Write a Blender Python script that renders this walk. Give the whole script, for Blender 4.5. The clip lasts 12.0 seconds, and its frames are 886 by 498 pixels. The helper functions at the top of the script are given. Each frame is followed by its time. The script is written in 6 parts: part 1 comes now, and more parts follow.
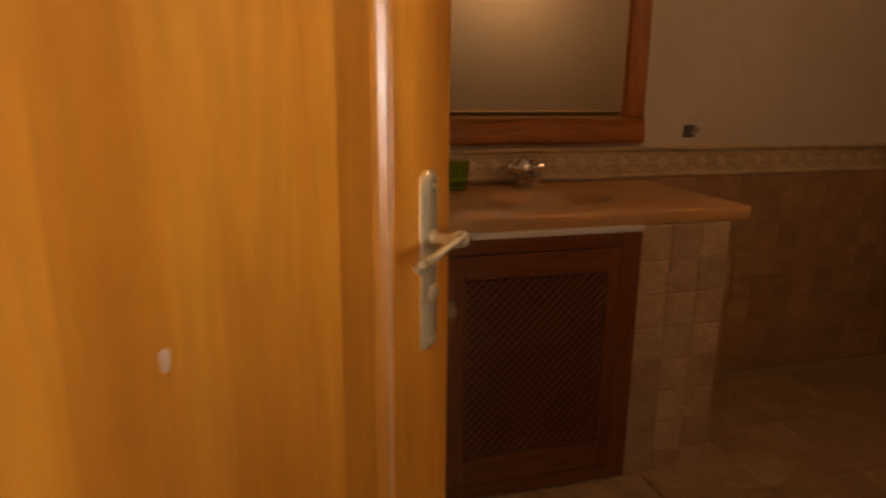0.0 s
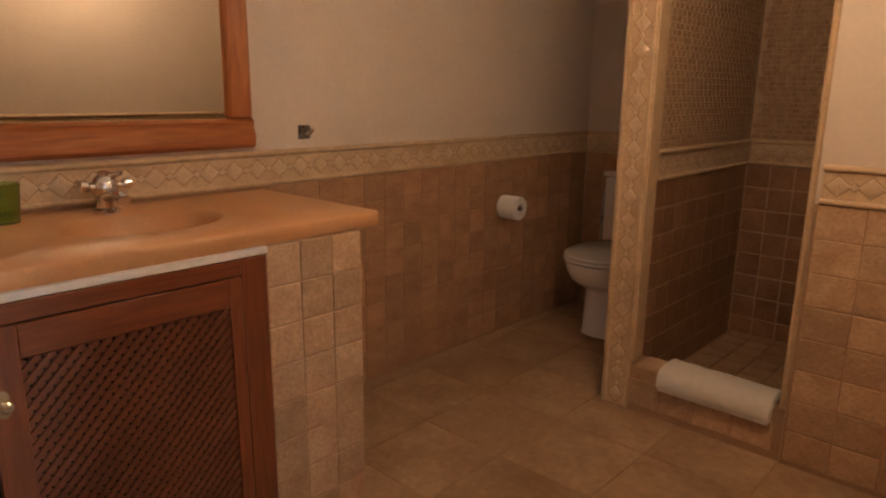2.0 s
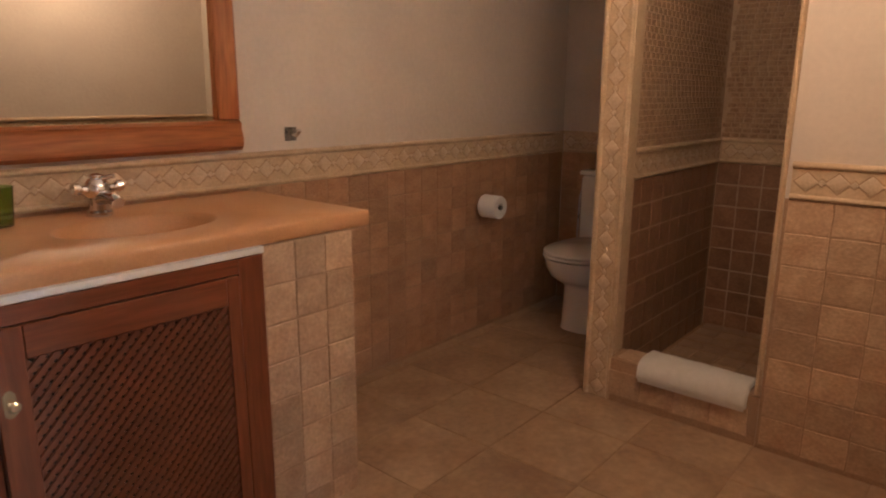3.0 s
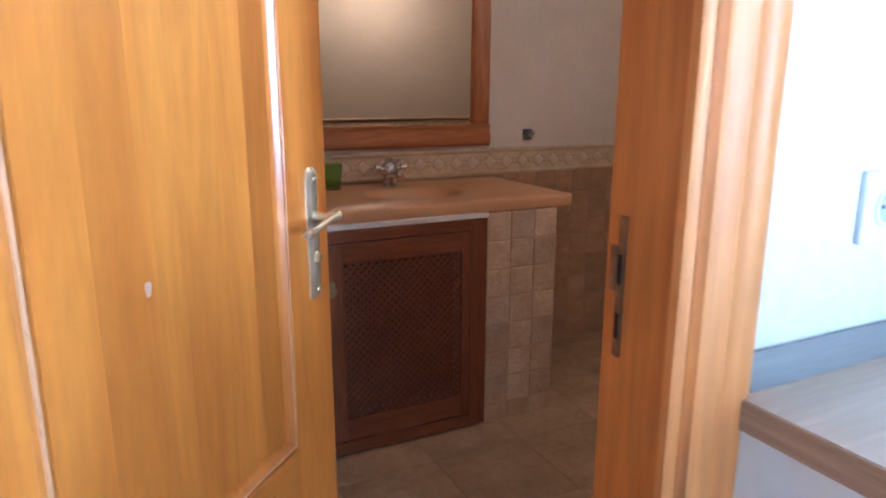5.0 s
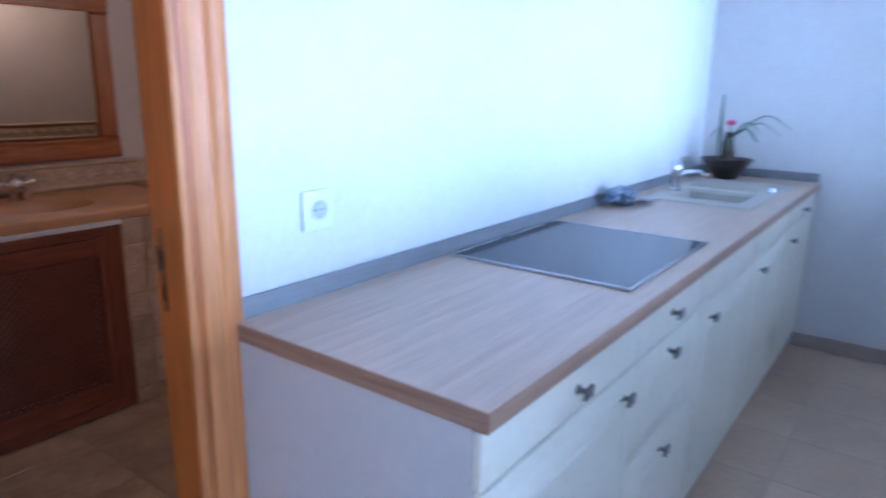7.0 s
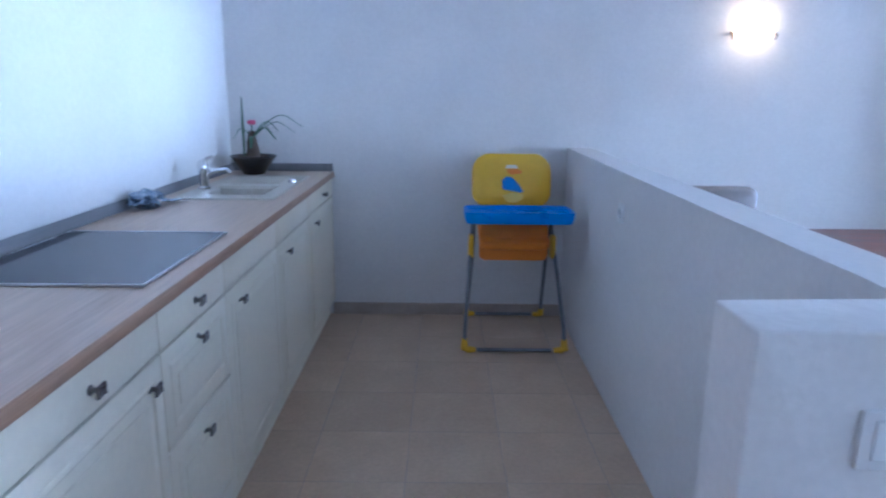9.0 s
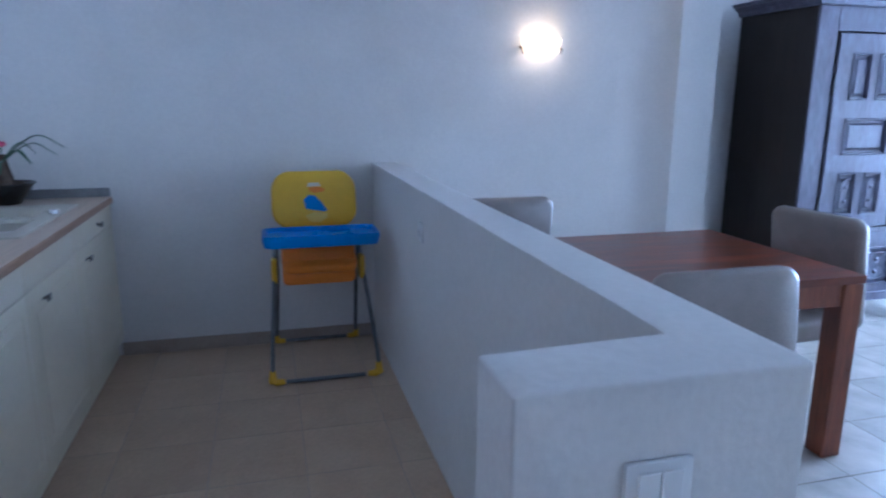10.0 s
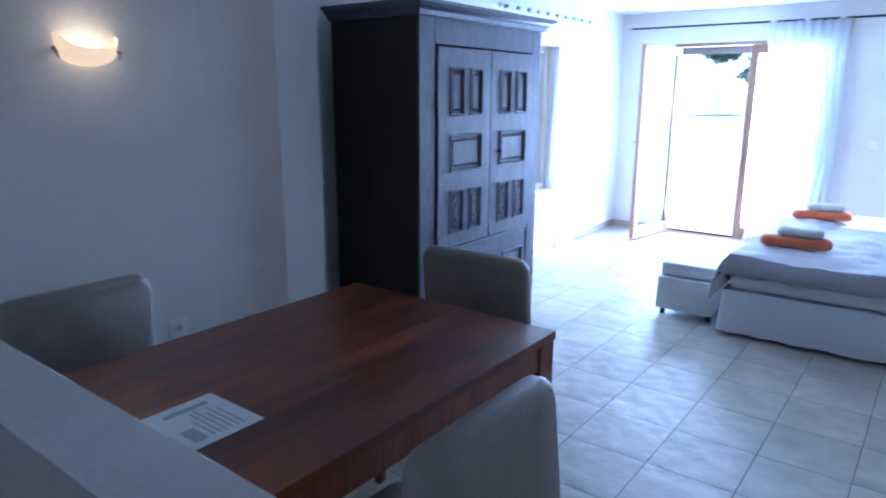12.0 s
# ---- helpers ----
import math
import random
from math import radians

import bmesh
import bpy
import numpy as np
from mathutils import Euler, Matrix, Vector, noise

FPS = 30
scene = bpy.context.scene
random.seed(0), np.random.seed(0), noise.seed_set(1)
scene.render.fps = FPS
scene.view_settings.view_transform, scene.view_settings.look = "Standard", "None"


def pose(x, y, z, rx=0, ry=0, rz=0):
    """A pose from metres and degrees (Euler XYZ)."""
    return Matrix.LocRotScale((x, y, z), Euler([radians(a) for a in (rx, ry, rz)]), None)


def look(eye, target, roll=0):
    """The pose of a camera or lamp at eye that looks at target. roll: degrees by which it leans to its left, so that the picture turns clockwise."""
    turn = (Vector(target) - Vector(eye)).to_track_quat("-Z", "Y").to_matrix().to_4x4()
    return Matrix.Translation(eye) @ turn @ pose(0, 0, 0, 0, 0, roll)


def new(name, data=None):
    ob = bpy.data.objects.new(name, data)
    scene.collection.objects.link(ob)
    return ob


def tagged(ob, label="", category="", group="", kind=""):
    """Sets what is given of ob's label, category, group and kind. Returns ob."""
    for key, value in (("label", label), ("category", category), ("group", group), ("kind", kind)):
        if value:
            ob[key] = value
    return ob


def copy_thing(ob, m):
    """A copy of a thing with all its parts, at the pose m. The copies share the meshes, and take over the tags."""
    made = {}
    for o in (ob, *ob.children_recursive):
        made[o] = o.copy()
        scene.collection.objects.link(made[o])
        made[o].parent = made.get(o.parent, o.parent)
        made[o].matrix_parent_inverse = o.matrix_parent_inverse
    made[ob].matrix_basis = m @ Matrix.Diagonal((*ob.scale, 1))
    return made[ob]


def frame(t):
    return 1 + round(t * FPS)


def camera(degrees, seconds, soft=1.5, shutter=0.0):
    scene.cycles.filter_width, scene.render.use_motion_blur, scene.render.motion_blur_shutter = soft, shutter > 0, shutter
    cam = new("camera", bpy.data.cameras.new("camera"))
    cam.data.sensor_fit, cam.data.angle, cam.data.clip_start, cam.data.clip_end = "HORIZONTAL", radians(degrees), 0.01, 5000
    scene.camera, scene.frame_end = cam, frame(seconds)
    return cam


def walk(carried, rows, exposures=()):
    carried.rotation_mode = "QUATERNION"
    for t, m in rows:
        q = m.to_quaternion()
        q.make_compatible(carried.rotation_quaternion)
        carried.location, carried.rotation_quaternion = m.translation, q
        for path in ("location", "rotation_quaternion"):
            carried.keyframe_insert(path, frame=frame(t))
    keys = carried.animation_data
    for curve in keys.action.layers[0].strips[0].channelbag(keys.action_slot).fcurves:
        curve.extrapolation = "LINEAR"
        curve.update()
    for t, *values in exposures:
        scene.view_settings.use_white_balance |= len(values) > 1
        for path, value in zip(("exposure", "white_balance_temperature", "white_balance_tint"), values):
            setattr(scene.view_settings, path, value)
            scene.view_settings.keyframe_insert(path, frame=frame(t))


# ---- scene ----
# The camera and its walk.
cam = camera(67.67, 12.0, soft=2.0, shutter=0.4)
EXPOSURES = [(0, 2.75, 9900, 20), (0.8, 3.32, 8200, 15), (1.5, 3.9, 7000, 12), (2.5, 4.52, 6000, 10), (4.3, 4.2, 4950, 8), (5.5, 3.82, 4560, 9), (6, 3.5, 4500, 13), (6.5, 3.36, 4420, 16),
             (7.5, 3.42, 4350, 19), (9.5, 2.65, 4720, 17), (10.5, 2.15, 4600, 15), (11.3, 1.55, 4650, 14), (12, 1.12, 4680, 15)]
PATH = [
    (0, pose(0.7868, 0.7292, 1.1953, 76.294, -0.523, -15.263)),
    (0.5, pose(0.8525, 0.8564, 1.1992, 76.259, -1.257, -24.756)),
    (1, pose(0.9256, 0.9252, 1.1937, 76.438, -0.977, -34.209)),
    (1.5, pose(0.9637, 0.9754, 1.1923, 76.714, -0.652, -42.107)),
    (2, pose(0.9926, 1.0043, 1.1791, 76.754, -0.572, -46.948)),
    (2.5, pose(0.9855, 1.0051, 1.1823, 76.882, -0.419, -49.489)),
    (2.7, pose(0.9659, 1.0224, 1.1798, 76.912, -0.440, -50.113)),
    (4.3, pose(0.7102, 0.6760, 1.2088, 76.770, 0.343, -34.139)),
    (4.5, pose(0.7005, 0.5960, 1.2308, 76.778, 0.174, -30.280)),
    (5, pose(0.6856, 0.3833, 1.2222, 76.780, -0.115, -26.104)),
    (5.5, pose(0.6347, 0.2072, 1.2420, 76.747, -0.392, -25.629)),
    (5.8, pose(0.6020, 0.1007, 1.2671, 77.008, -0.643, -27.365)),
    (6, pose(0.5820, 0.0424, 1.2934, 77.029, -0.662, -30.284)),
    (6.5, pose(0.5615, -0.0848, 1.2925, 76.889, -0.967, -39.686)),
    (7, pose(0.5230, -0.2200, 1.3646, 75.974, -0.887, -53.242)),
    (7.3, pose(0.4935, -0.2799, 1.3767, 76.740, -0.813, -61.060)),
    (7.5, pose(0.4807, -0.3086, 1.3706, 76.383, -0.948, -65.992)),
    (7.7, pose(0.4759, -0.3277, 1.3533, 76.616, -0.779, -70.155)),
    (9.3, pose(0.4431, -0.4446, 1.3701, 76.900, -0.451, -94.290)),
    (9.5, pose(0.4797, -0.4756, 1.3792, 77.154, -0.300, -97.369)),
    (10, pose(0.5885, -0.5604, 1.4085, 77.267, -0.244, -104.877)),
    (10.5, pose(0.7602, -0.6165, 1.4474, 77.015, -0.166, -113.018)),
    (11, look((0.967, -0.698, 1.449), (2.574, -1.800, 1.000), 0.2)),
    (11.3, pose(1.1423, -0.7627, 1.4680, 76.957, -0.067, -130.488)),
    (11.5, pose(1.2624, -0.8301, 1.5087, 76.799, -0.241, -133.794)),
    (12, pose(1.5430, -0.8310, 1.5523, 76.613, -0.253, -142.512)),
]
walk(cam, PATH, EXPOSURES)

# World, sun and large lights.
SUN_UP, SUN_TURN = radians(38), radians(212)
world = bpy.data.worlds.new("sky")
scene.world = world
world.use_nodes = True
sky = world.node_tree.nodes.new("ShaderNodeTexSky")
sky.sky_type, sky.sun_disc = "NISHITA", False
sky.dust_density, sky.air_density = 0.2, 1.0
sky.sun_elevation, sky.sun_rotation = SUN_UP, SUN_TURN
world.node_tree.links.new(sky.outputs[0], world.node_tree.nodes["Background"].inputs[0])
world.node_tree.nodes["Background"].inputs[1].default_value = 0.14


def lamp(name, kind, m, energy, color, **more):
    data = bpy.data.lights.new(name, kind)
    data.energy, data.color = energy, color
    for key, value in more.items():
        if key == "size":
            data.size = value
        elif key == "size_y":
            data.shape, data.size_y = "RECTANGLE", value
        elif key == "angle":
            data.angle = value
        elif key == "soft":
            data.shadow_soft_size = value
    ob = new(name, data)
    ob.matrix_world = m
    return ob


sun_way = Vector((math.sin(SUN_TURN) * math.cos(SUN_UP), math.cos(SUN_TURN) * math.cos(SUN_UP), math.sin(SUN_UP)))
lamp("sun", "SUN", look(sun_way * 20, (0, 0, 0)), 5.0, (1, 0.95, 0.88), angle=radians(0.5))
DAY = (0.66, 0.82, 1.0)
lamp("daylight_french_door", "AREA", look((3.3, -8.36, 1.2), (2.9, 0, 1.3)), 135, DAY, size=1.5, size_y=2.0)
lamp("daylight_window_east", "AREA", look((4.74, -6.2, 1.3), (0, -6.2, 1.1)), 14, DAY, size=1.0, size_y=1.3)
# Fill light through an unseen window that was added to the south wall.
lamp("daylight_added_window", "AREA", look((0.55, -8.36, 1.3), (0.8, 0, 1.3)), 8, DAY, size=1.9, size_y=1.8)
lamp("sconce_bulb", "POINT", pose(4.33, -2.165, 1.75), 0.14, (1, 0.66, 0.32), soft=0.03)
lamp("bath_bulb_a", "POINT", pose(2.2, 1.45, 1.85), 0.56, (1, 0.66, 0.4), soft=0.05)
lamp("bath_bulb_b", "POINT", pose(2.41, 1.45, 1.85), 0.56, (1, 0.66, 0.4), soft=0.05)

# Materials.
def mat(name, a, b=None, scale=8.0, rough=0.6, metal=0.0, bump=0.0, fine=60.0, stretch=(1, 1, 1), vary=0.0, coat=0.0, trans=0.0,
        emit=None, power=0.0, grain=False, sheen=0.0, bits=0.25):
    """A surface with two scales of mottling between colours a and b, fine relief, and a tone that differs from piece to piece."""
    m = bpy.data.materials.new(name)
    m.use_nodes = True
    t = m.node_tree
    p = t.nodes["Principled BSDF"]
    p.inputs["Metallic"].default_value = metal
    p.inputs["Roughness"].default_value = rough
    p.inputs["Coat Weight"].default_value = coat
    p.inputs["Coat Roughness"].default_value = 0.03 if rough < 0.25 else 0.22
    p.inputs["Transmission Weight"].default_value = trans
    p.inputs["Sheen Weight"].default_value = sheen
    b = b or a
    co = t.nodes.new("ShaderNodeTexCoord")
    mp = t.nodes.new("ShaderNodeMapping")
    mp.inputs["Scale"].default_value = stretch
    info = t.nodes.new("ShaderNodeObjectInfo")
    t.links.new(co.outputs["Object"], mp.inputs["Vector"])
    if vary:
        off = t.nodes.new("ShaderNodeMath")
        off.operation = "MULTIPLY"
        off.inputs[1].default_value = 40.0
        t.links.new(info.outputs["Random"], off.inputs[0])
        add = t.nodes.new("ShaderNodeVectorMath")
        t.links.new(mp.outputs[0], add.inputs[0])
        t.links.new(off.outputs[0], add.inputs[1])
        src = add.outputs[0]
    else:
        src = mp.outputs[0]
    n1 = t.nodes.new("ShaderNodeTexNoise")
    n1.inputs["Scale"].default_value = scale
    n1.inputs["Detail"].default_value = 6
    n1.inputs["Roughness"].default_value = 0.6
    n1.inputs["Distortion"].default_value = 1.2 if grain else 0.2
    n2 = t.nodes.new("ShaderNodeTexNoise")
    n2.inputs["Scale"].default_value = fine
    n2.inputs["Detail"].default_value = 4
    for n in (n1, n2):
        t.links.new(src, n.inputs["Vector"])
    ramp = t.nodes.new("ShaderNodeValToRGB")
    ramp.color_ramp.elements[0].position, ramp.color_ramp.elements[1].position = 0.32, 0.68
    ramp.color_ramp.elements[0].color, ramp.color_ramp.elements[1].color = (*a, 1), (*b, 1)
    t.links.new(n1.outputs["Fac"], ramp.inputs["Fac"])
    mix = t.nodes.new("ShaderNodeMix")
    mix.data_type, mix.blend_type = "RGBA", "MULTIPLY"
    mix.inputs["Factor"].default_value = 1
    t.links.new(ramp.outputs["Color"], mix.inputs[6])
    fr = t.nodes.new("ShaderNodeMapRange")
    fr.inputs[1].default_value, fr.inputs[2].default_value = 0.3, 0.7
    fr.inputs[3].default_value, fr.inputs[4].default_value = 1 - bits, 1.0
    t.links.new(n2.outputs["Fac"], fr.inputs[0])
    last = fr.outputs[0]
    if vary:
        vr = t.nodes.new("ShaderNodeMapRange")
        vr.inputs[3].default_value, vr.inputs[4].default_value = 1 - vary, 1 + vary
        t.links.new(info.outputs["Random"], vr.inputs[0])
        mul = t.nodes.new("ShaderNodeMath")
        mul.operation = "MULTIPLY"
        t.links.new(last, mul.inputs[0])
        t.links.new(vr.outputs[0], mul.inputs[1])
        last = mul.outputs[0]
    t.links.new(last, mix.inputs[7])
    t.links.new(mix.outputs[2], p.inputs["Base Color"])
    rr = t.nodes.new("ShaderNodeMapRange")
    rr.inputs[3].default_value, rr.inputs[4].default_value = max(rough - 0.08, 0.0), min(rough + 0.1, 1)
    t.links.new(n1.outputs["Fac"], rr.inputs[0])
    if rough > 0.1:
        t.links.new(rr.outputs[0], p.inputs["Roughness"])
    if bump:
        bu = t.nodes.new("ShaderNodeBump")
        bu.inputs["Strength"].default_value = min(1.0, bump)
        bu.inputs["Distance"].default_value = 0.004
        ad = t.nodes.new("ShaderNodeMath")
        t.links.new(n1.outputs["Fac"], ad.inputs[0])
        t.links.new(n2.outputs["Fac"], ad.inputs[1])
        t.links.new(ad.outputs[0], bu.inputs["Height"])
        t.links.new(bu.outputs[0], p.inputs["Normal"])
    if emit:
        p.inputs["Emission Color"].default_value = (*emit, 1)
        p.inputs["Emission Strength"].default_value = power
    return m


PLASTER = mat("white_plaster", (0.68, 0.655, 0.625), (0.73, 0.705, 0.675), 2.0, 0.85, bump=0.25, fine=55, bits=0.06)
BATH_PLASTER = mat("cream_bath_plaster", (0.58, 0.5, 0.42), (0.66, 0.57, 0.48), 2.0, 0.85, bump=0.3, fine=55, bits=0.06)
CEIL = mat("white_ceiling_paint", (0.78, 0.78, 0.77), None, 2.0, 0.9, bits=0.05)
PINE = mat("orange_pine", (0.46, 0.138, 0.017), (0.66, 0.248, 0.036), 1.7, 0.36, bump=0.05, fine=16, stretch=(4, 4, 0.5), coat=0.25, grain=True, bits=0.14, vary=0.12)
CASING = mat("pinkish_pine_casing", (0.53, 0.19, 0.045), (0.66, 0.28, 0.075), 2.4, 0.5, bump=0.05, fine=20, stretch=(5, 5, 0.25), grain=True, bits=0.2)
JAMB = mat("red_stained_pine_jamb", (0.4, 0.115, 0.018), (0.52, 0.175, 0.032), 2.4, 0.34, bump=0.05, fine=20, stretch=(4, 4, 0.28), coat=0.25, grain=True, bits=0.25)
PINE_H = mat("orange_pine_rail", (0.46, 0.138, 0.017), (0.66, 0.248, 0.036), 1.7, 0.36, bump=0.05, fine=16, stretch=(0.5, 4, 4), coat=0.25, grain=True, bits=0.14)
WORN_PINE = mat("worn_pine_bead", (0.6, 0.27, 0.11), (0.7, 0.38, 0.2), 9, 0.5, stretch=(1, 1, 0.3), bits=0.25)
SCUFF = mat("pale_scuff", (0.62, 0.4, 0.3), None, 20, 0.7)
RED_PINE = mat("red_brown_pine", (0.34, 0.1, 0.028), (0.5, 0.18, 0.05), 4.0, 0.35, bump=0.1, fine=24, stretch=(5, 5, 0.4), coat=0.2, grain=True, bits=0.35)
RED_PINE_H = mat("red_brown_pine_rail", (0.34, 0.1, 0.028), (0.5, 0.18, 0.05), 4.0, 0.35, bump=0.1, fine=24, stretch=(0.4, 5, 5), coat=0.2, grain=True, bits=0.35)
CABINET = mat("dark_brown_pine", (0.16, 0.044, 0.015), (0.25, 0.078, 0.028), 4.0, 0.42, bump=0.1, fine=24, stretch=(5, 5, 0.4), grain=True, bits=0.35)
CABINET_H = mat("dark_brown_pine_rail", (0.16, 0.044, 0.015), (0.25, 0.078, 0.028), 4.0, 0.42, bump=0.1, fine=24, stretch=(0.4, 5, 5), grain=True, bits=0.35)
LATTICE = mat("brown_lattice", (0.13, 0.04, 0.016), (0.19, 0.06, 0.024), 6.0, 0.5, bits=0.3)
# Near-black colour standing in for shade inside hollows and holes.
DARK = mat("inside_shade", (0.012, 0.008, 0.006), None, 4, 0.9)
CLAY = mat("terracotta_resin", (0.52, 0.26, 0.11), (0.6, 0.325, 0.15), 3.0, 0.42, fine=180, bits=0.12, coat=0.05)
TILE = mat("tumbled_travertine", (0.37, 0.198, 0.105), (0.5, 0.3, 0.172), 9, 0.55, bump=0.5, fine=90, vary=0.14, stretch=(1, 1.8, 1), bits=0.25)
TILE_PALE = mat("pale_travertine", (0.45, 0.285, 0.17), (0.6, 0.42, 0.265), 10, 0.55, bump=0.5, fine=90, vary=0.16, bits=0.25)
MOSAIC = mat("small_stone_mosaic", (0.3, 0.18, 0.1), (0.5, 0.34, 0.2), 30, 0.6, bump=0.4, fine=160, bits=0.3)
BORDER_STONE = mat("cream_border_stone", (0.52, 0.37, 0.225), (0.66, 0.5, 0.325), 12, 0.5, bump=0.35, fine=90, bits=0.18)
PALE_GROUT = mat("pale_shower_grout", (0.5, 0.36, 0.24), (0.58, 0.44, 0.3), 20, 0.9, bump=0.3, fine=200)
SHOWER_TILE = mat("brown_shower_travertine", (0.24, 0.125, 0.068), (0.36, 0.205, 0.115), 10, 0.45, bump=0.5, fine=90, vary=0.14, bits=0.25)
GROUT = mat("sandy_grout", (0.37, 0.235, 0.14), (0.43, 0.285, 0.175), 20, 0.9, bump=0.3, fine=200)
GROUT_GREY = mat("grey_floor_grout", (0.13, 0.11, 0.09), (0.18, 0.155, 0.13), 20, 0.9, bump=0.3, fine=200)
WHITE_FILL = mat("white_filler", (0.7, 0.68, 0.66), None, 20, 0.8, bits=0.1)
BATH_FLOOR = mat("sandstone_floor_tile", (0.3, 0.185, 0.108), (0.47, 0.325, 0.2), 4.0, 0.45, bump=0.35, fine=40, vary=0.08, bits=0.22)
KITCHEN_FLOOR = mat("beige_floor_tile", (0.51, 0.36, 0.23), (0.61, 0.45, 0.3), 3.5, 0.42, bump=0.15, fine=60, vary=0.05, bits=0.12)
LIVING_FLOOR = mat("pale_riven_floor_tile", (0.36, 0.325, 0.275), (0.52, 0.475, 0.41), 4.0, 0.46, bump=1.0, fine=11, vary=0.05, bits=0.12)
SKIRT = mat("beige_skirting_tile", (0.36, 0.29, 0.23), (0.44, 0.36, 0.29), 5, 0.5, bits=0.12)
LAMINATE = mat("streaked_beech_laminate", (0.49, 0.365, 0.26), (0.6, 0.465, 0.35), 4.0, 0.4, fine=22, stretch=(0.35, 6, 6), bits=0.14, grain=True)
LAM_EDGE = mat("brown_laminate_edge", (0.33, 0.19, 0.11), (0.47, 0.3, 0.19), 5.0, 0.4, fine=26, stretch=(0.35, 0.35, 8), bits=0.25)
STRIP = mat("grey_wall_strip", (0.2, 0.2, 0.205), (0.27, 0.265, 0.265), 5.0, 0.35, stretch=(0.3, 6, 6), bits=0.12)
CREAM = mat("cream_painted_front", (0.79, 0.735, 0.585), (0.83, 0.775, 0.625), 3.0, 0.4, fine=50, bits=0.05)
SIDE = mat("pale_carcass_board", (0.6, 0.565, 0.53), (0.64, 0.605, 0.57), 3.0, 0.5, bits=0.04)
PEWTER = mat("dark_pewter", (0.16, 0.15, 0.14), (0.3, 0.28, 0.26), 30, 0.28, metal=0.9)
CHROME = mat("chrome", (0.75, 0.75, 0.76), None, 10, 0.08, metal=1.0, bits=0.02)
STEEL = mat("brushed_steel", (0.5, 0.5, 0.52), None, 10, 0.28, metal=1.0, bits=0.1)
BRASS = mat("satin_brass", (0.8, 0.68, 0.44), (0.88, 0.77, 0.54), 12, 0.22, metal=0.7, fine=90, bits=0.12)
STRIKE = mat("worn_bronze", (0.16, 0.085, 0.05), (0.3, 0.18, 0.11), 30, 0.35, metal=0.6)
HOB = mat("black_ceramic_glass", (0.012, 0.014, 0.018), None, 10, 0.1, bits=0.05)
HOB.node_tree.nodes["Principled BSDF"].inputs["Specular IOR Level"].default_value = 0.3
SINK = mat("beige_composite_sink", (0.5, 0.46, 0.37), (0.56, 0.51, 0.42), 30, 0.35, fine=200, bits=0.15)
PORCELAIN = mat("white_porcelain", (0.78, 0.76, 0.72), None, 3, 0.12, coat=0.4, bits=0.02)
PLASTIC = mat("white_switch_plastic", (0.75, 0.75, 0.74), None, 5, 0.3, bits=0.03)
PAPER = mat("white_paper", (0.76, 0.75, 0.73), None, 20, 0.85, bump=0.2, fine=140, bits=0.08)
TOWEL = mat("white_terry_towel", (0.7, 0.67, 0.61), (0.78, 0.75, 0.7), 30, 0.95, bump=1.0, fine=420, sheen=0.3, bits=0.12)
ORANGE_TOWEL = mat("orange_terry_towel", (0.75, 0.16, 0.06), (0.85, 0.24, 0.1), 30, 0.95, bump=1.0, fine=420, sheen=0.3, bits=0.12)
YELLOW = mat("yellow_plastic", (0.74, 0.44, 0.012), (0.8, 0.5, 0.02), 4, 0.32, bits=0.04)
PALE_YELLOW = mat("pale_yellow_print", (0.8, 0.6, 0.12), None, 20, 0.4, bits=0.1)
BLUE = mat("blue_plastic", (0.005, 0.2, 0.62), None, 4, 0.28, bits=0.04)
ORANGE = mat("orange_vinyl", (0.8, 0.22, 0.008), (0.86, 0.27, 0.012), 4, 0.4, bits=0.08)
TUBE = mat("grey_metal_tube", (0.16, 0.17, 0.19), (0.22, 0.23, 0.25), 12, 0.35, metal=0.5)
TABLE = mat("red_brown_hardwood_top", (0.075, 0.017, 0.007), (0.29, 0.072, 0.025), 2.0, 0.3, fine=9, stretch=(2.2, 0.45, 2.2), grain=True, bits=0.4, coat=0.25, vary=0.08)
TABLE_LEG = mat("red_brown_hardwood_leg", (0.16, 0.04, 0.016), (0.3, 0.09, 0.035), 4.0, 0.3, fine=20, stretch=(5, 5, 0.5), grain=True, bits=0.35)
LEATHER = mat("taupe_leatherette", (0.19, 0.158, 0.138), (0.24, 0.2, 0.176), 7, 0.4, bump=0.35, fine=160, bits=0.08)
# Blue daylight sheen on the dark oak front is mixed into its base colour.
OAK = mat("blue_sheen_oak", (0.075, 0.07, 0.105), (0.145, 0.138, 0.2), 6, 0.45, bump=0.15, fine=30, stretch=(3, 3, 0.6), grain=True, bits=0.35)
# Darker copy of the oak: shade on the wardrobe's sides put into the colour.
SHADED_OAK = mat("shaded_oak_side", (0.018, 0.012, 0.01), (0.032, 0.022, 0.018), 4, 0.75, fine=22, stretch=(4, 4, 0.4), bits=0.3)
IRON = mat("black_iron", (0.02, 0.02, 0.02), None, 20, 0.5, metal=0.7)
LINEN = mat("white_bed_linen", (0.72, 0.72, 0.73), (0.78, 0.78, 0.79), 3, 0.85, bump=0.3, fine=300, sheen=0.2, bits=0.05)
DUVET = mat("lilac_grey_duvet", (0.42, 0.4, 0.42), (0.5, 0.48, 0.5), 3, 0.85, bump=0.3, fine=300, sheen=0.2, bits=0.06)
WHITE_LEATHER = mat("white_leatherette", (0.7, 0.69, 0.68), (0.74, 0.73, 0.72), 6, 0.4, bump=0.2, fine=150, bits=0.04)
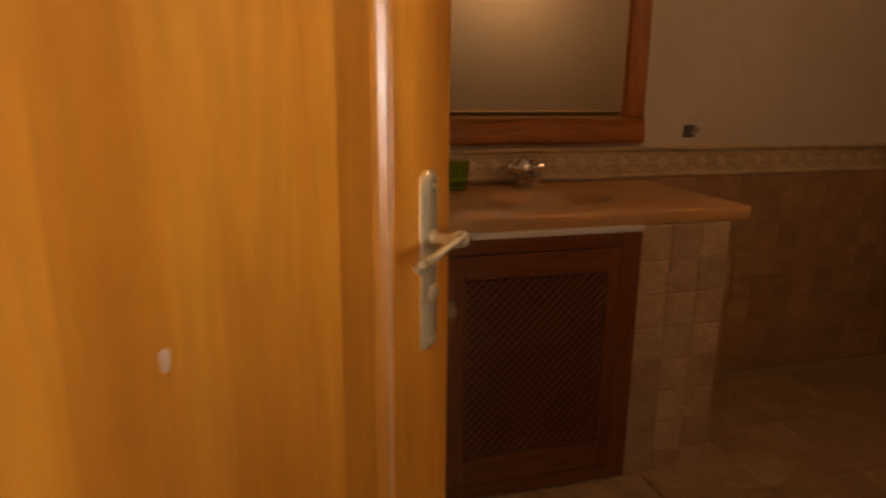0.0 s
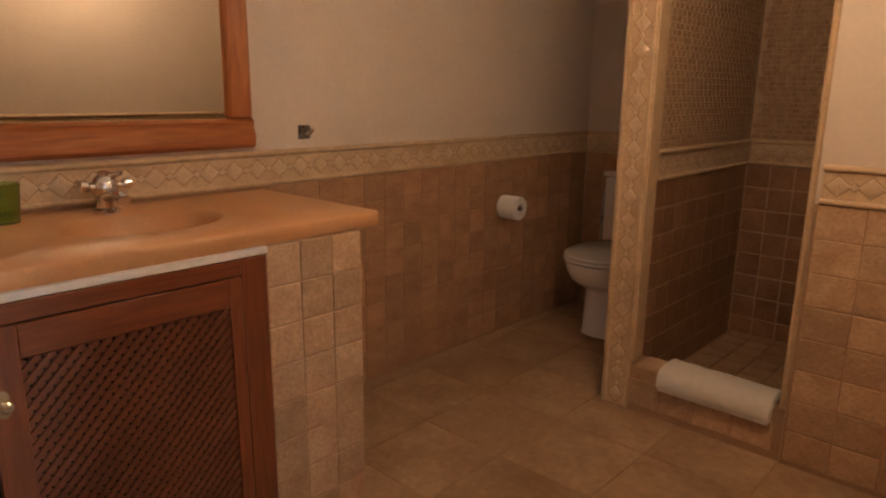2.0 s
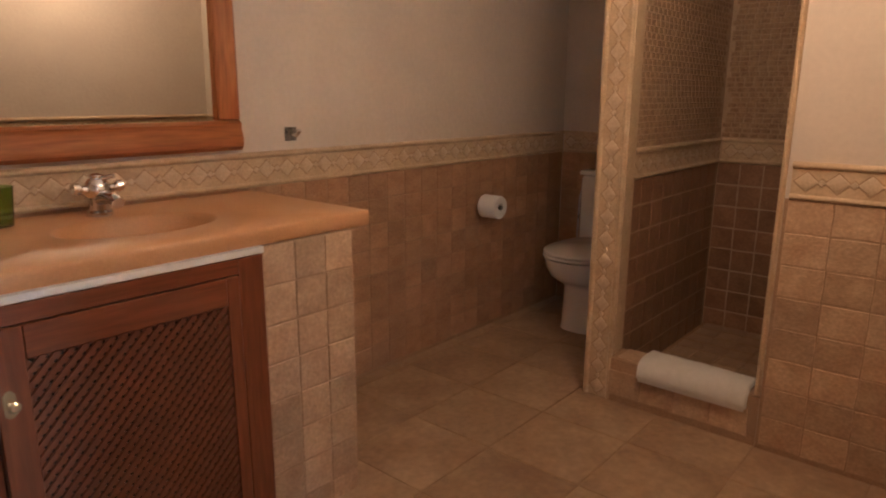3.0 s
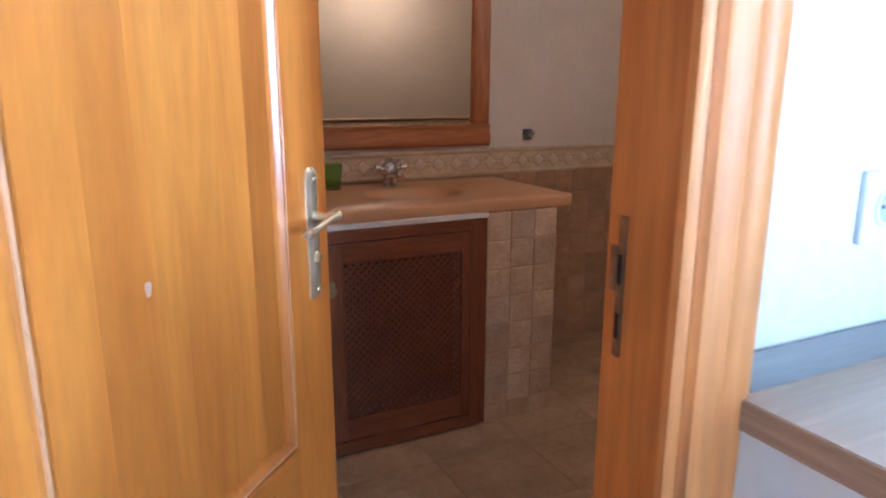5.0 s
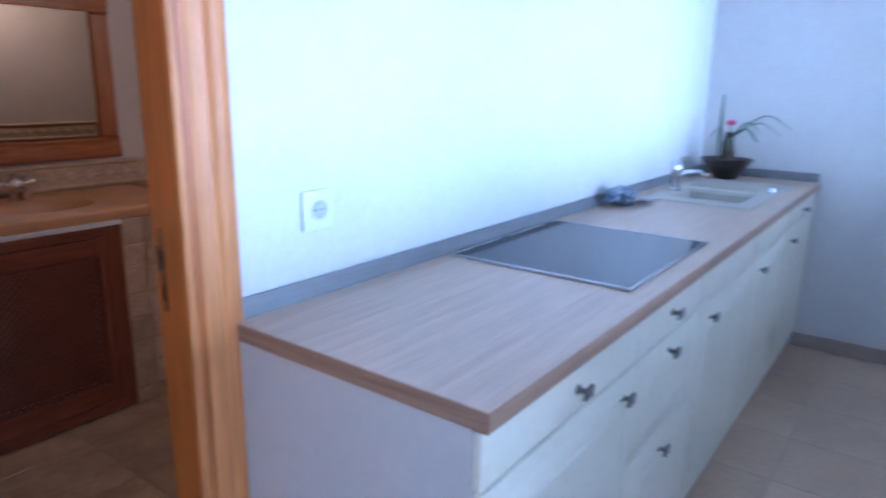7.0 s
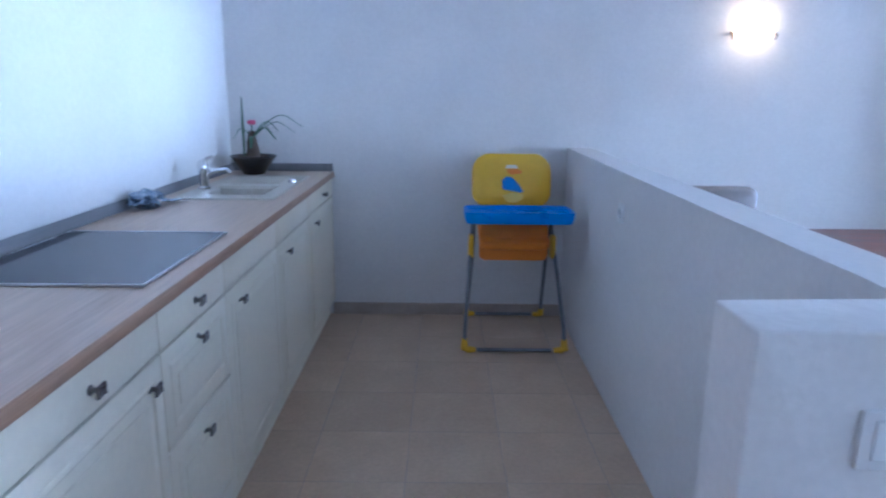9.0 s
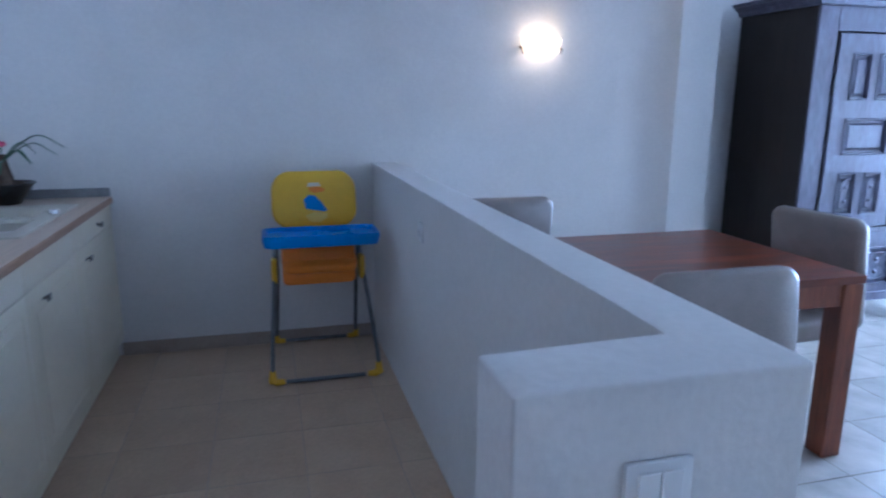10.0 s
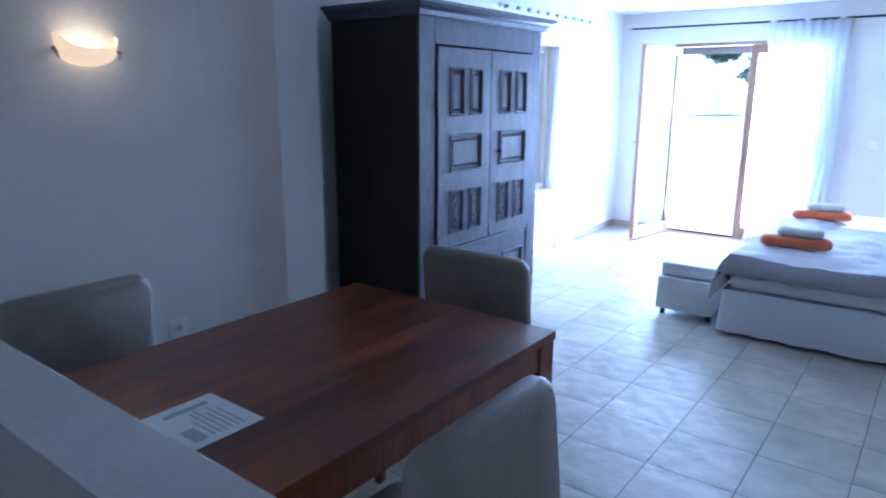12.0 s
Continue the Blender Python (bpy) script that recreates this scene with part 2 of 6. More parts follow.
WINDOW_WOOD = mat("varnished_window_wood", (0.26, 0.145, 0.085), (0.36, 0.21, 0.13), 5, 0.4, stretch=(4, 4, 0.4), bits=0.25)
# Window wood paled so that the glare washing it out is in the colour.
GLARE_WINDOW_WOOD = mat("glare_pale_window_wood", (0.66, 0.55, 0.48), (0.72, 0.62, 0.55), 5, 0.5, stretch=(4, 4, 0.4), bits=0.15)
TRUNK = mat("grey_tree_bark", (0.25, 0.22, 0.19), (0.36, 0.33, 0.29), 14, 0.85, bump=0.5, fine=60)
POT = mat("black_glazed_pot", (0.012, 0.012, 0.014), None, 8, 0.2, coat=0.5)
LEAF = mat("dark_green_leaf", (0.03, 0.09, 0.04), (0.06, 0.15, 0.07), 20, 0.4, bits=0.2)
BARK = mat("brown_plant_stem", (0.07, 0.045, 0.03), (0.12, 0.08, 0.05), 30, 0.8, bump=0.6, fine=120)
PINK = mat("pink_petal", (0.7, 0.1, 0.2), None, 30, 0.6)
FOIL = mat("crumpled_blue_foil", (0.1, 0.18, 0.3), (0.5, 0.55, 0.62), 22, 0.25, metal=0.8, bump=0.8, fine=60)
SOAP = mat("cream_soap_bottle", (0.66, 0.6, 0.48), (0.72, 0.66, 0.54), 12, 0.25, bits=0.05)
TERRACE = mat("pale_terrace_stone", (0.66, 0.64, 0.6), (0.74, 0.72, 0.68), 2, 0.8, bump=0.4, fine=14, bits=0.15)
GROUND = mat("dry_ground", (0.58, 0.54, 0.46), (0.66, 0.62, 0.54), 0.6, 0.95, bump=0.4, fine=6)
FOLIAGE = mat("tree_leaves", (0.08, 0.18, 0.13), (0.12, 0.24, 0.18), 2, 0.6, vary=0.2)
INK = mat("grey_print", (0.42, 0.44, 0.48), None, 30, 0.8)


def glass(name, color, rough=0.0, mirror=False):
    m = bpy.data.materials.new(name)
    m.use_nodes = True
    p = m.node_tree.nodes["Principled BSDF"]
    p.inputs["Base Color"].default_value = (*color, 1)
    p.inputs["Roughness"].default_value = rough
    p.inputs["Metallic" if mirror else "Transmission Weight"].default_value = 1
    return m


MIRROR = glass("silvered_mirror", (0.7, 0.7, 0.67), 0.01, True)
PANE = glass("clear_window_glass", (0.97, 0.99, 0.99))
GREEN_GLASS = glass("green_glass", (0.5, 0.7, 0.3), 0.08)
SHADE = mat("glowing_frosted_glass", (0.9, 0.8, 0.6), None, 5, 0.4, emit=(1, 0.6, 0.27), power=0.45)
BULB = mat("lit_bulb", (0.9, 0.85, 0.7), None, 5, 0.4, emit=(1, 0.8, 0.5), power=4.0)
CURTAIN = mat("sheer_white_curtain", (0.85, 0.86, 0.88), None, 5, 0.9, trans=0.0, bits=0.03)
ct = CURTAIN.node_tree
tl = ct.nodes.new("ShaderNodeBsdfTranslucent")
tl.inputs[0].default_value = (0.85, 0.87, 0.9, 1)
mx = ct.nodes.new("ShaderNodeMixShader")
mx.inputs[0].default_value = 0.6
ct.links.new(ct.nodes["Principled BSDF"].outputs[0], mx.inputs[1])
ct.links.new(tl.outputs[0], mx.inputs[2])
ct.links.new(mx.outputs[0], ct.nodes["Material Output"].inputs[0])


# Building blocks.
def solid(bm, x0, x1, y0, y1, z0, z1, bevel=0.0, seg=1, m=None):
    """A block with rounded edges."""
    vs = [bm.verts.new((x, y, z)) for x in (x0, x1) for y in (y0, y1) for z in (z0, z1)]
    fs = [bm.faces.new([vs[i] for i in f]) for f in ((0, 1, 3, 2), (4, 6, 7, 5), (0, 4, 5, 1), (2, 3, 7, 6), (0, 2, 6, 4), (1, 5, 7, 3))]
    if bevel:
        r = bmesh.ops.bevel(bm, geom=list({e for f in fs for e in f.edges}), offset=bevel, segments=seg, profile=0.5, affect="EDGES")
        vs = list({v for f in r["faces"] for v in f.verts} | {v for v in vs if v.is_valid})
    if m is not None:
        bmesh.ops.transform(bm, matrix=m, verts=vs)
    return vs


def tube(bm, pts, r, seg=10, caps=True):
    """A round bar along points; r a number or one per point."""
    pts = [Vector(p) for p in pts]
    rs = r if isinstance(r, (list, tuple)) else [r] * len(pts)
    rings, up = [], None
    for i, p in enumerate(pts):
        d = (pts[min(i + 1, len(pts) - 1)] - pts[max(i - 1, 0)]).normalized()
        if up is None:
            up = d.orthogonal().normalized()
        up = (up - d * up.dot(d)).normalized()
        side = d.cross(up)
        rings.append([bm.verts.new(p + (up * math.cos(a) + side * math.sin(a)) * rs[i]) for a in (2 * math.pi * k / seg for k in range(seg))])
    for a, b in zip(rings, rings[1:]):
        for k in range(seg):
            bm.faces.new((a[k], a[(k + 1) % seg], b[(k + 1) % seg], b[k]))
    if caps:
        bm.faces.new(rings[0][::-1])
        bm.faces.new(rings[-1])
    return rings


def lathe(bm, prof, center=(0, 0, 0), seg=24, sx=1.0, sy=1.0, m=None):
    """A turned shape from (radius, height) pairs."""
    c = Vector(center)
    rings = []
    for r, z in prof:
        rings.append([bm.verts.new(c + Vector((math.cos(a) * max(r, 1e-4) * sx, math.sin(a) * max(r, 1e-4) * sy, z))) for a in (2 * math.pi * k / seg for k in range(seg))])
    for a, b in zip(rings, rings[1:]):
        for k in range(seg):
            bm.faces.new((a[k], a[(k + 1) % seg], b[(k + 1) % seg], b[k]))
    bm.faces.new(rings[0][::-1])
    bm.faces.new(rings[-1])
    if m is not None:
        bmesh.ops.transform(bm, matrix=m, verts=[v for r in rings for v in r])


def prism(bm, outline, axis, lo, hi):
    """An outline of two coordinates drawn out along an axis (0, 1 or 2)."""
    def at(p, h):
        q = list(p)
        q.insert(axis, h)
        return q
    a = [bm.verts.new(at(p, lo)) for p in outline]
    b = [bm.verts.new(at(p, hi)) for p in outline]
    n = len(outline)
    for i in range(n):
        bm.faces.new((a[i], a[(i + 1) % n], b[(i + 1) % n], b[i]))
    bm.faces.new(a[::-1])
    bm.faces.new(b)


def mesh_of(name, bm, material, smooth=False):
    bmesh.ops.recalc_face_normals(bm, faces=bm.faces)
    me = bpy.data.meshes.new(name)
    bm.to_mesh(me)
    bm.free()
    me.materials.append(material)
    if smooth:
        me.shade_smooth()
        me.set_sharp_from_angle(angle=radians(40))
    return me


def part(name, bm, material, parent, label="", smooth=True):
    ob = new(name, mesh_of(name, bm, material, smooth))
    ob.parent = parent
    return tagged(ob, label=label)


def block(name, dims, material, parent, bevel=0.002, label="", seg=1, m=None):
    bm = bmesh.new()
    solid(bm, *dims, bevel=bevel, seg=seg, m=m)
    return part(name, bm, material, parent, label)


def thing(name, label, category, group="", at=(0, 0, 0), turn=0.0):
    ob = new(name)
    ob.matrix_world = pose(*at, 0, 0, turn)
    return tagged(ob, label=label, category=category, group=group)


def structure(name, bm, material, label, category, smooth=False):
    return tagged(new(name, mesh_of(name, bm, material, smooth)), label=label, category=category, kind="structure")


def blocks(name, dims, material, label, category, bevel=0.0):
    bm = bmesh.new()
    for d in dims:
        solid(bm, *d, bevel=bevel)
    return structure(name, bm, material, label, category)


# Large structure. x runs east along the kitchen, y north, z up.
H = 2.4
WALLS = [
    ("wall_north", [(-3.0, 0.43, 0.86, 0.99, 0, H), (1.215, 4.425, 0.86, 0.99, 0, H), (0.43, 1.215, 0.86, 0.99, 2.06, H)], PLASTER, "white plastered kitchen wall with the bathroom door opening"),
    ("wall_east", [(4.425, 4.9, -3.033, 3.3, 0, H)], PLASTER, "white plastered end wall of the kitchen"),
    ("wall_east_bedroom", [(4.68, 4.9, -5.65, -3.305, 0, H), (4.68, 4.9, -8.5, -6.77, 0, H), (4.68, 4.9, -6.77, -5.65, 0, 0.6), (4.68, 4.9, -6.77, -5.65, 1.98, H)], PLASTER, "white plastered wall with a window opening"),
    # The opening from x -0.5 to 1.6 is unseen, added for fill light.
    ("wall_south", [(4.1, 4.68, -8.5, -8.29, 0, H), (1.6, 2.55, -8.5, -8.29, 0, H), (2.55, 4.1, -8.5, -8.29, 2.07, H), (-3.0, -0.5, -8.5, -8.29, 0, H), (-0.5, 1.6, -8.5, -8.29, 0, 0.4), (-0.5, 1.6, -8.5, -8.29, 2.07, H)], PLASTER, "white plastered wall with the french door opening"),
    ("wall_west", [(-3.2, -3.0, -8.5, 0.99, 0, H)], PLASTER, "plain white plastered wall"),
    ("bath_wall_north", [(0.1, 4.425, 2.976, 3.3, 0, H)], BATH_PLASTER, "cream plastered bathroom wall above a tiled dado"),
    ("bath_wall_west", [(0.1, 0.33, 0.99, 2.976, 0, H)], BATH_PLASTER, "cream plastered bathroom wall"),
    ("bath_wall_east", [(4.294, 4.425, 0.99, 2.976, 0, H)], BATH_PLASTER, "cream plastered bathroom wall behind the toilet"),
    ("bath_wall_south", [(0.33, 0.43, 0.99, 1.0, 0, H), (1.24, 3.2, 0.99, 1.0, 0, H), (0.43, 1.24, 0.99, 1.0, 2.08, H)], BATH_PLASTER, "cream plastered inner face of the bathroom door wall"),
    ("shower_wall", [(3.2, 3.3, 1.0, 1.529, 0, H)], BATH_PLASTER, "cream plastered wall beside the shower opening"),
    ("shower_partition", [(3.212, 4.294, 2.098, 2.176, 0, H)], BATH_PLASTER, "partition wall between the shower and the toilet"),
]
walls = {n: blocks(n, d, m, l, "wall") for n, d, m, l in WALLS}
bm = bmesh.new()
prism(bm, [(4.275, -3.305), (4.9, -3.305), (4.9, -3.034), (4.4255, -3.034), (4.4255, -2.7), (4.422, -2.74), (4.414, -2.81), (4.403, -2.88), (4.382, -2.945), (4.342, -3.0), (4.275, -3.033)], 2, 0, H)
structure("pilaster", bm, PLASTER, "white plastered pilaster with a coved flank beside the wardrobe", "wall", smooth=True)
blocks("ceiling", [(-3.2, 4.9, -8.5, 3.3, H, H + 0.12)], CEIL, "plain white ceiling", "ceiling")
floor = blocks("floor", [(-3.2, 4.9, -8.5, 3.3, -0.15, -0.005)], GROUT_GREY, "grey grout bed under the stone floor tiles", "floor")
bath_bed = blocks("bath_floor", [(0.33, 4.294, 0.99, 2.976, -0.004, -0.0035)], GROUT, "sandy grout under the bathroom floor tiles", "floor")
kitchen_bed = blocks("kitchen_floor", [(-3.0, 4.425, -1.29, 0.86, -0.004, -0.0012)], SKIRT, "beige grout under the kitchen floor tiles", "floor")
SKIRTS = [(4.41, 4.425, -3.03, 0.27, 0, 0.075), (4.665, 4.68, -8.29, -3.31, 0, 0.075), (4.1, 4.665, -8.29, -8.275, 0, 0.075), (1.6, 2.5, -8.29, -8.275, 0, 0.075)]
for d in SKIRTS:
    bm = bmesh.new()
    solid(bm, *d, bevel=0.003)
    structure("baseboard", bm, SKIRT, "beige ceramic skirting tiles along the white wall", "baseboard")

# The low wall between the kitchen and the dining place.
bm = bmesh.new()
vs = [(1.294, -1.292), (4.425, -1.292), (4.425, -1.154), (1.443, -1.154), (1.443, -0.84), (1.294, -0.84)]
prism(bm, vs, 2, 0, 1.051)
bmesh.ops.bevel(bm, geom=[e for e in bm.edges if all(v.co.x < 4.4 and (v.co.z > 1 or True) for v in e.verts) and not all(v.co.z < 0.01 for v in e.verts)], offset=0.006, segments=3, profile=0.5, affect="EDGES")
bmesh.ops.subdivide_edges(bm, edges=[e for e in bm.edges if e.calc_length() > 0.3 and min(v.co.z for v in e.verts) > 0.9], cuts=40)
for v in bm.verts:
    if v.co.z > 1.03 and v.co.x < 4.41:
        v.co += Vector((noise.noise(v.co * 9), noise.noise(v.co * 9 + Vector((7, 0, 0))), 0.4 * noise.noise(v.co * 7 + Vector((0, 9, 0))))) * 0.004
structure("low_wall", bm, PLASTER, "white plastered half-height wall with a rough rounded top", "wall", smooth=True)

# Ground outside.
blocks("ground", [(-1500, 1500, -2500, 300, -0.4, -0.16)], GROUND, "dry open ground outside", "ground")
blocks("terrace", [(-6, 14, -56, -8.5, -0.15, -0.02)], TERRACE, "pale stone terrace outside the french door", "terrace")

# Bathroom door, opened inwards.
def moulded(bm, x0, x1, z0, z1, depth, y):
    """A raised and fielded panel in the xz plane whose face looks to -y."""
    rings = []
    for inset, dy in ((0, 0.0), (0.006, -0.005), (0.014, -0.007), (0.02, -0.001), (0.026, 0.004), (0.034, 0.006)):
        rings.append([bm.verts.new(p) for p in ((x0 + inset, y + dy * depth, z0 + inset), (x1 - inset, y + dy * depth, z0 + inset), (x1 - inset, y + dy * depth, z1 - inset), (x0 + inset, y + dy * depth, z1 - inset))])
    for a, b in zip(rings, rings[1:]):
        for k in range(4):
            bm.faces.new((a[k], a[(k + 1) % 4], b[(k + 1) % 4], b[k]))
    bm.faces.new(rings[-1])


door = thing("bathroom_door", "orange varnished pine panel door, half open into the bathroom", "door", at=(0.504, 1.03, 0), turn=46.9)
W, T = 0.775, 0.038
for name, d, m in (("stile", (0, 0.112, 0, T, 0.01, 2.03), PINE), ("stile", (0.63, W, 0, T, 0.01, 2.03), PINE),
                   ("rail", (0.112, 0.63, 0, T, 1.9, 2.03), PINE_H), ("rail", (0.112, 0.63, 0, T, 0.46, 0.585), PINE_H), ("rail", (0.112, 0.63, 0, T, 0.01, 0.14), PINE_H)):
    block(name, d, m, door, bevel=0.0015)
for z0, z1 in ((0.585, 1.9), (0.14, 0.46)):
    bm = bmesh.new()
    moulded(bm, 0.112, 0.63, z0, z1, 1.0, 0.006)
    rings = [(0.112, 0.63, T - 0.008)]
    solid(bm, 0.112, 0.63, 0.016, T - 0.006, z0, z1)
    panel = part("panel", bm, PINE, door, "sunk pine door panel with a moulded edge")
    bm = bmesh.new()
    for x in (0.1225, 0.6195):
        tube(bm, [(x, 0.0005, z0 + 0.011), (x, 0.0005, z1 - 0.011)], 0.0035, 6)
    for z in (z0 + 0.0105, z1 - 0.0105):
        tube(bm, [(0.1225, 0.0005, z), (0.6195, 0.0005, z)], 0.0033, 6)
    part("bead", bm, WORN_PINE, panel, "paler worn bead around the panel")
    cuts = [0.142, 0.222, 0.305, 0.372, 0.462, 0.538, 0.602]
    for a, b in zip(cuts, cuts[1:]):
        block("board", (a, b, 0.0105, 0.0125, z0 + 0.03, z1 - 0.03), PINE, panel, bevel=0.0)
for d in ((0.299, 0.309, 0.0099, 0.0108, 0.97, 0.995), (0.002, 0.045, -0.0004, 0.0002, 1.17, 1.192)):
    bm = bmesh.new()
    cx, cz, rx, rz = (d[0] + d[1]) / 2, (d[4] + d[5]) / 2, (d[1] - d[0]) / 2, (d[5] - d[4]) / 2
    prism(bm, [(cx + rx * math.cos(a) * (1 + 0.25 * math.sin(3 * a)), cz + rz * math.sin(a) * (1 + 0.2 * math.cos(2 * a))) for a in (2 * math.pi * k / 14 for k in range(14))], 1, d[2], d[3])
    part("scuff", bm, SCUFF, door, "pale worn scuff in the varnish")
bm = bmesh.new()
prev = None
for inset, y in ((0, 0.0), (0.0005, -0.0035), (0.0075, -0.0085), (0.009, -0.0088)):
    outline = [(-0.019, 0.856), (-0.016, 0.851), (-0.006, 0.849), (0.006, 0.849), (0.016, 0.851), (0.019, 0.856), (0.019, 1.083), (0.014, 1.09), (0.006, 1.094), (-0.006, 1.094), (-0.014, 1.09), (-0.019, 1.083)]
    ring = [bm.verts.new((0.714 + x * (1 - inset / 0.019), y, 0.9715 + (z - 0.9715) * (1 - inset / 0.122))) for x, z in outline]
    if prev:
        for k in range(12):
            bm.faces.new((prev[k], prev[(k + 1) % 12], ring[(k + 1) % 12], ring[k]))
    prev = ring
bm.faces.new(prev)
for z in (0.868, 1.073):
    lathe(bm, [(0.004, 0), (0.004, 0.002), (0.001, 0.003)], seg=8, m=Matrix.Translation((0.714, -0.0088, z)) @ pose(0, 0, 0, 90))
plate = part("lock_plate", bm, BRASS, door, "polished brass lock plate")
bm = bmesh.new()
tube(bm, [(0.714, -0.006, 1.005), (0.714, -0.014, 1.005), (0.714, -0.03, 1.005), (0.714, -0.044, 1.005)], [0.013, 0.009, 0.008, 0.011], 12)
lathe(bm, [(0.008, -0.012), (0.014, -0.006), (0.015, 0), (0.013, 0.007), (0.006, 0.011)], seg=12, sy=0.8, m=Matrix.Translation((0.714, -0.05, 1.008)) @ pose(0, 0, 0, 90, 0, 0))
tube(bm, [(0.712, -0.05, 1.008), (0.7, -0.052, 1.01), (0.684, -0.05, 1.006), (0.664, -0.044, 0.998), (0.644, -0.041, 0.992), (0.624, -0.043, 0.991), (0.61, -0.049, 0.995), (0.604, -0.055, 1.0)], [0.008, 0.0075, 0.006, 0.0055, 0.0065, 0.009, 0.0095, 0.004], 12)
part("lever_handle", bm, BRASS, door, "curved brass lever handle")
bm = bmesh.new()
tube(bm, [(0.714, T, 1.005), (0.714, T + 0.044, 1.005)], [0.009, 0.009], 12)
tube(bm, [(0.718, T + 0.046, 1.007), (0.70, T + 0.052, 1.008), (0.67, T + 0.05, 1.003), (0.6, T + 0.05, 0.994)], [0.008, 0.0095, 0.008, 0.006], 10)
solid(bm, 0.696, 0.732, T, T + 0.005, 0.855, 1.09, bevel=0.002)
part("inner_handle", bm, BRASS, door, "brass lever handle of the inner side")
bm = bmesh.new()
lathe(bm, [(0.012, 0), (0.012, 0.003), (0.009, 0.005), (0.004, 0.006)], m=Matrix.Translation((0.714, -0.0085, 0.93)) @ pose(0, 0, 0, 90), seg=12)
part("keyhole_cover", bm, BRASS, door)
for z in (0.35, 1.68, 1.02):
    bm = bmesh.new()
    tube(bm, [(-0.006, 0.004, z - 0.045), (-0.006, 0.004, z - 0.04), (-0.006, 0.004, z + 0.04), (-0.006, 0.004, z + 0.045)], [0.003, 0.007, 0.007, 0.003], 10)
    part("hinge", bm, BRASS, door, "brass barrel hinge")

# Door frame: jambs with a rebate, moulded casings on the kitchen side.
frame_bath = thing("door_frame", "orange varnished pine door frame with moulded casing", "door frame")
for name, d in (("jamb", (1.19, 1.215, 0.843, 0.976, 0, 2.06)), ("jamb", (0.43, 0.452, 0.843, 1.0, 0, 2.06)), ("jamb", (0.452, 1.19, 0.843, 1.0, 2.035, 2.06))):
    block(name, d, JAMB if d[4] < 1 else PINE_H, frame_bath, bevel=0.002)


def casing(parent, xin, out, z0, z1):
    """A moulded upright board; out is +1 or -1, away from the opening."""
    prof = [(0, 0), (0, 0.012), (0.006, 0.017), (0.012, 0.017), (0.016, 0.011), (0.024, 0.011), (0.03, 0.016), (0.036, 0.02), (0.06, 0.023), (0.066, 0.017), (0.07, 0.017), (0.076, 0.023), (0.088, 0.026), (0.1, 0.026), (0.108, 0.02), (0.113, 0.018), (0.113, 0)]
    bm = bmesh.new()
    prism(bm, [(xin + out * a, 0.8595 - b) for a, b in prof], 2, z0, z1)
    part("casing", bm, CASING, parent, "reeded pine casing board")


casing(frame_bath, 1.176, 1, 0, 2.16)
casing(frame_bath, 0.466, -1, 0, 2.16)
bm = bmesh.new()
prism(bm, [(0.8595 - b, 2.045 + a) for a, b in [(0, 0), (0, 0.012), (0.006, 0.017), (0.03, 0.016), (0.06, 0.023), (0.07, 0.017), (0.1, 0.026), (0.113, 0.018), (0.113, 0)]], 0, 0.466, 1.176)
part("casing", bm, PINE_H, frame_bath)
bm = bmesh.new()
solid(bm, 1.187, 1.1905, 0.942, 0.954, 0.922, 1.09, bevel=0.0008)
solid(bm, 1.186, 1.1905, 0.954, 0.965, 1.0, 1.055, bevel=0.001)
part("strike_plate", bm, STRIKE, frame_bath, "worn bronze strike plate")
# Uncut holes: raised black blocks paint the shade inside them.
bm = bmesh.new()
for z0, z1 in ((1.01, 1.045), (0.945, 0.975)):
    solid(bm, 1.1855, 1.1875, 0.9455, 0.9505, z0, z1)
part("strike_hole_shade", bm, DARK, frame_bath)

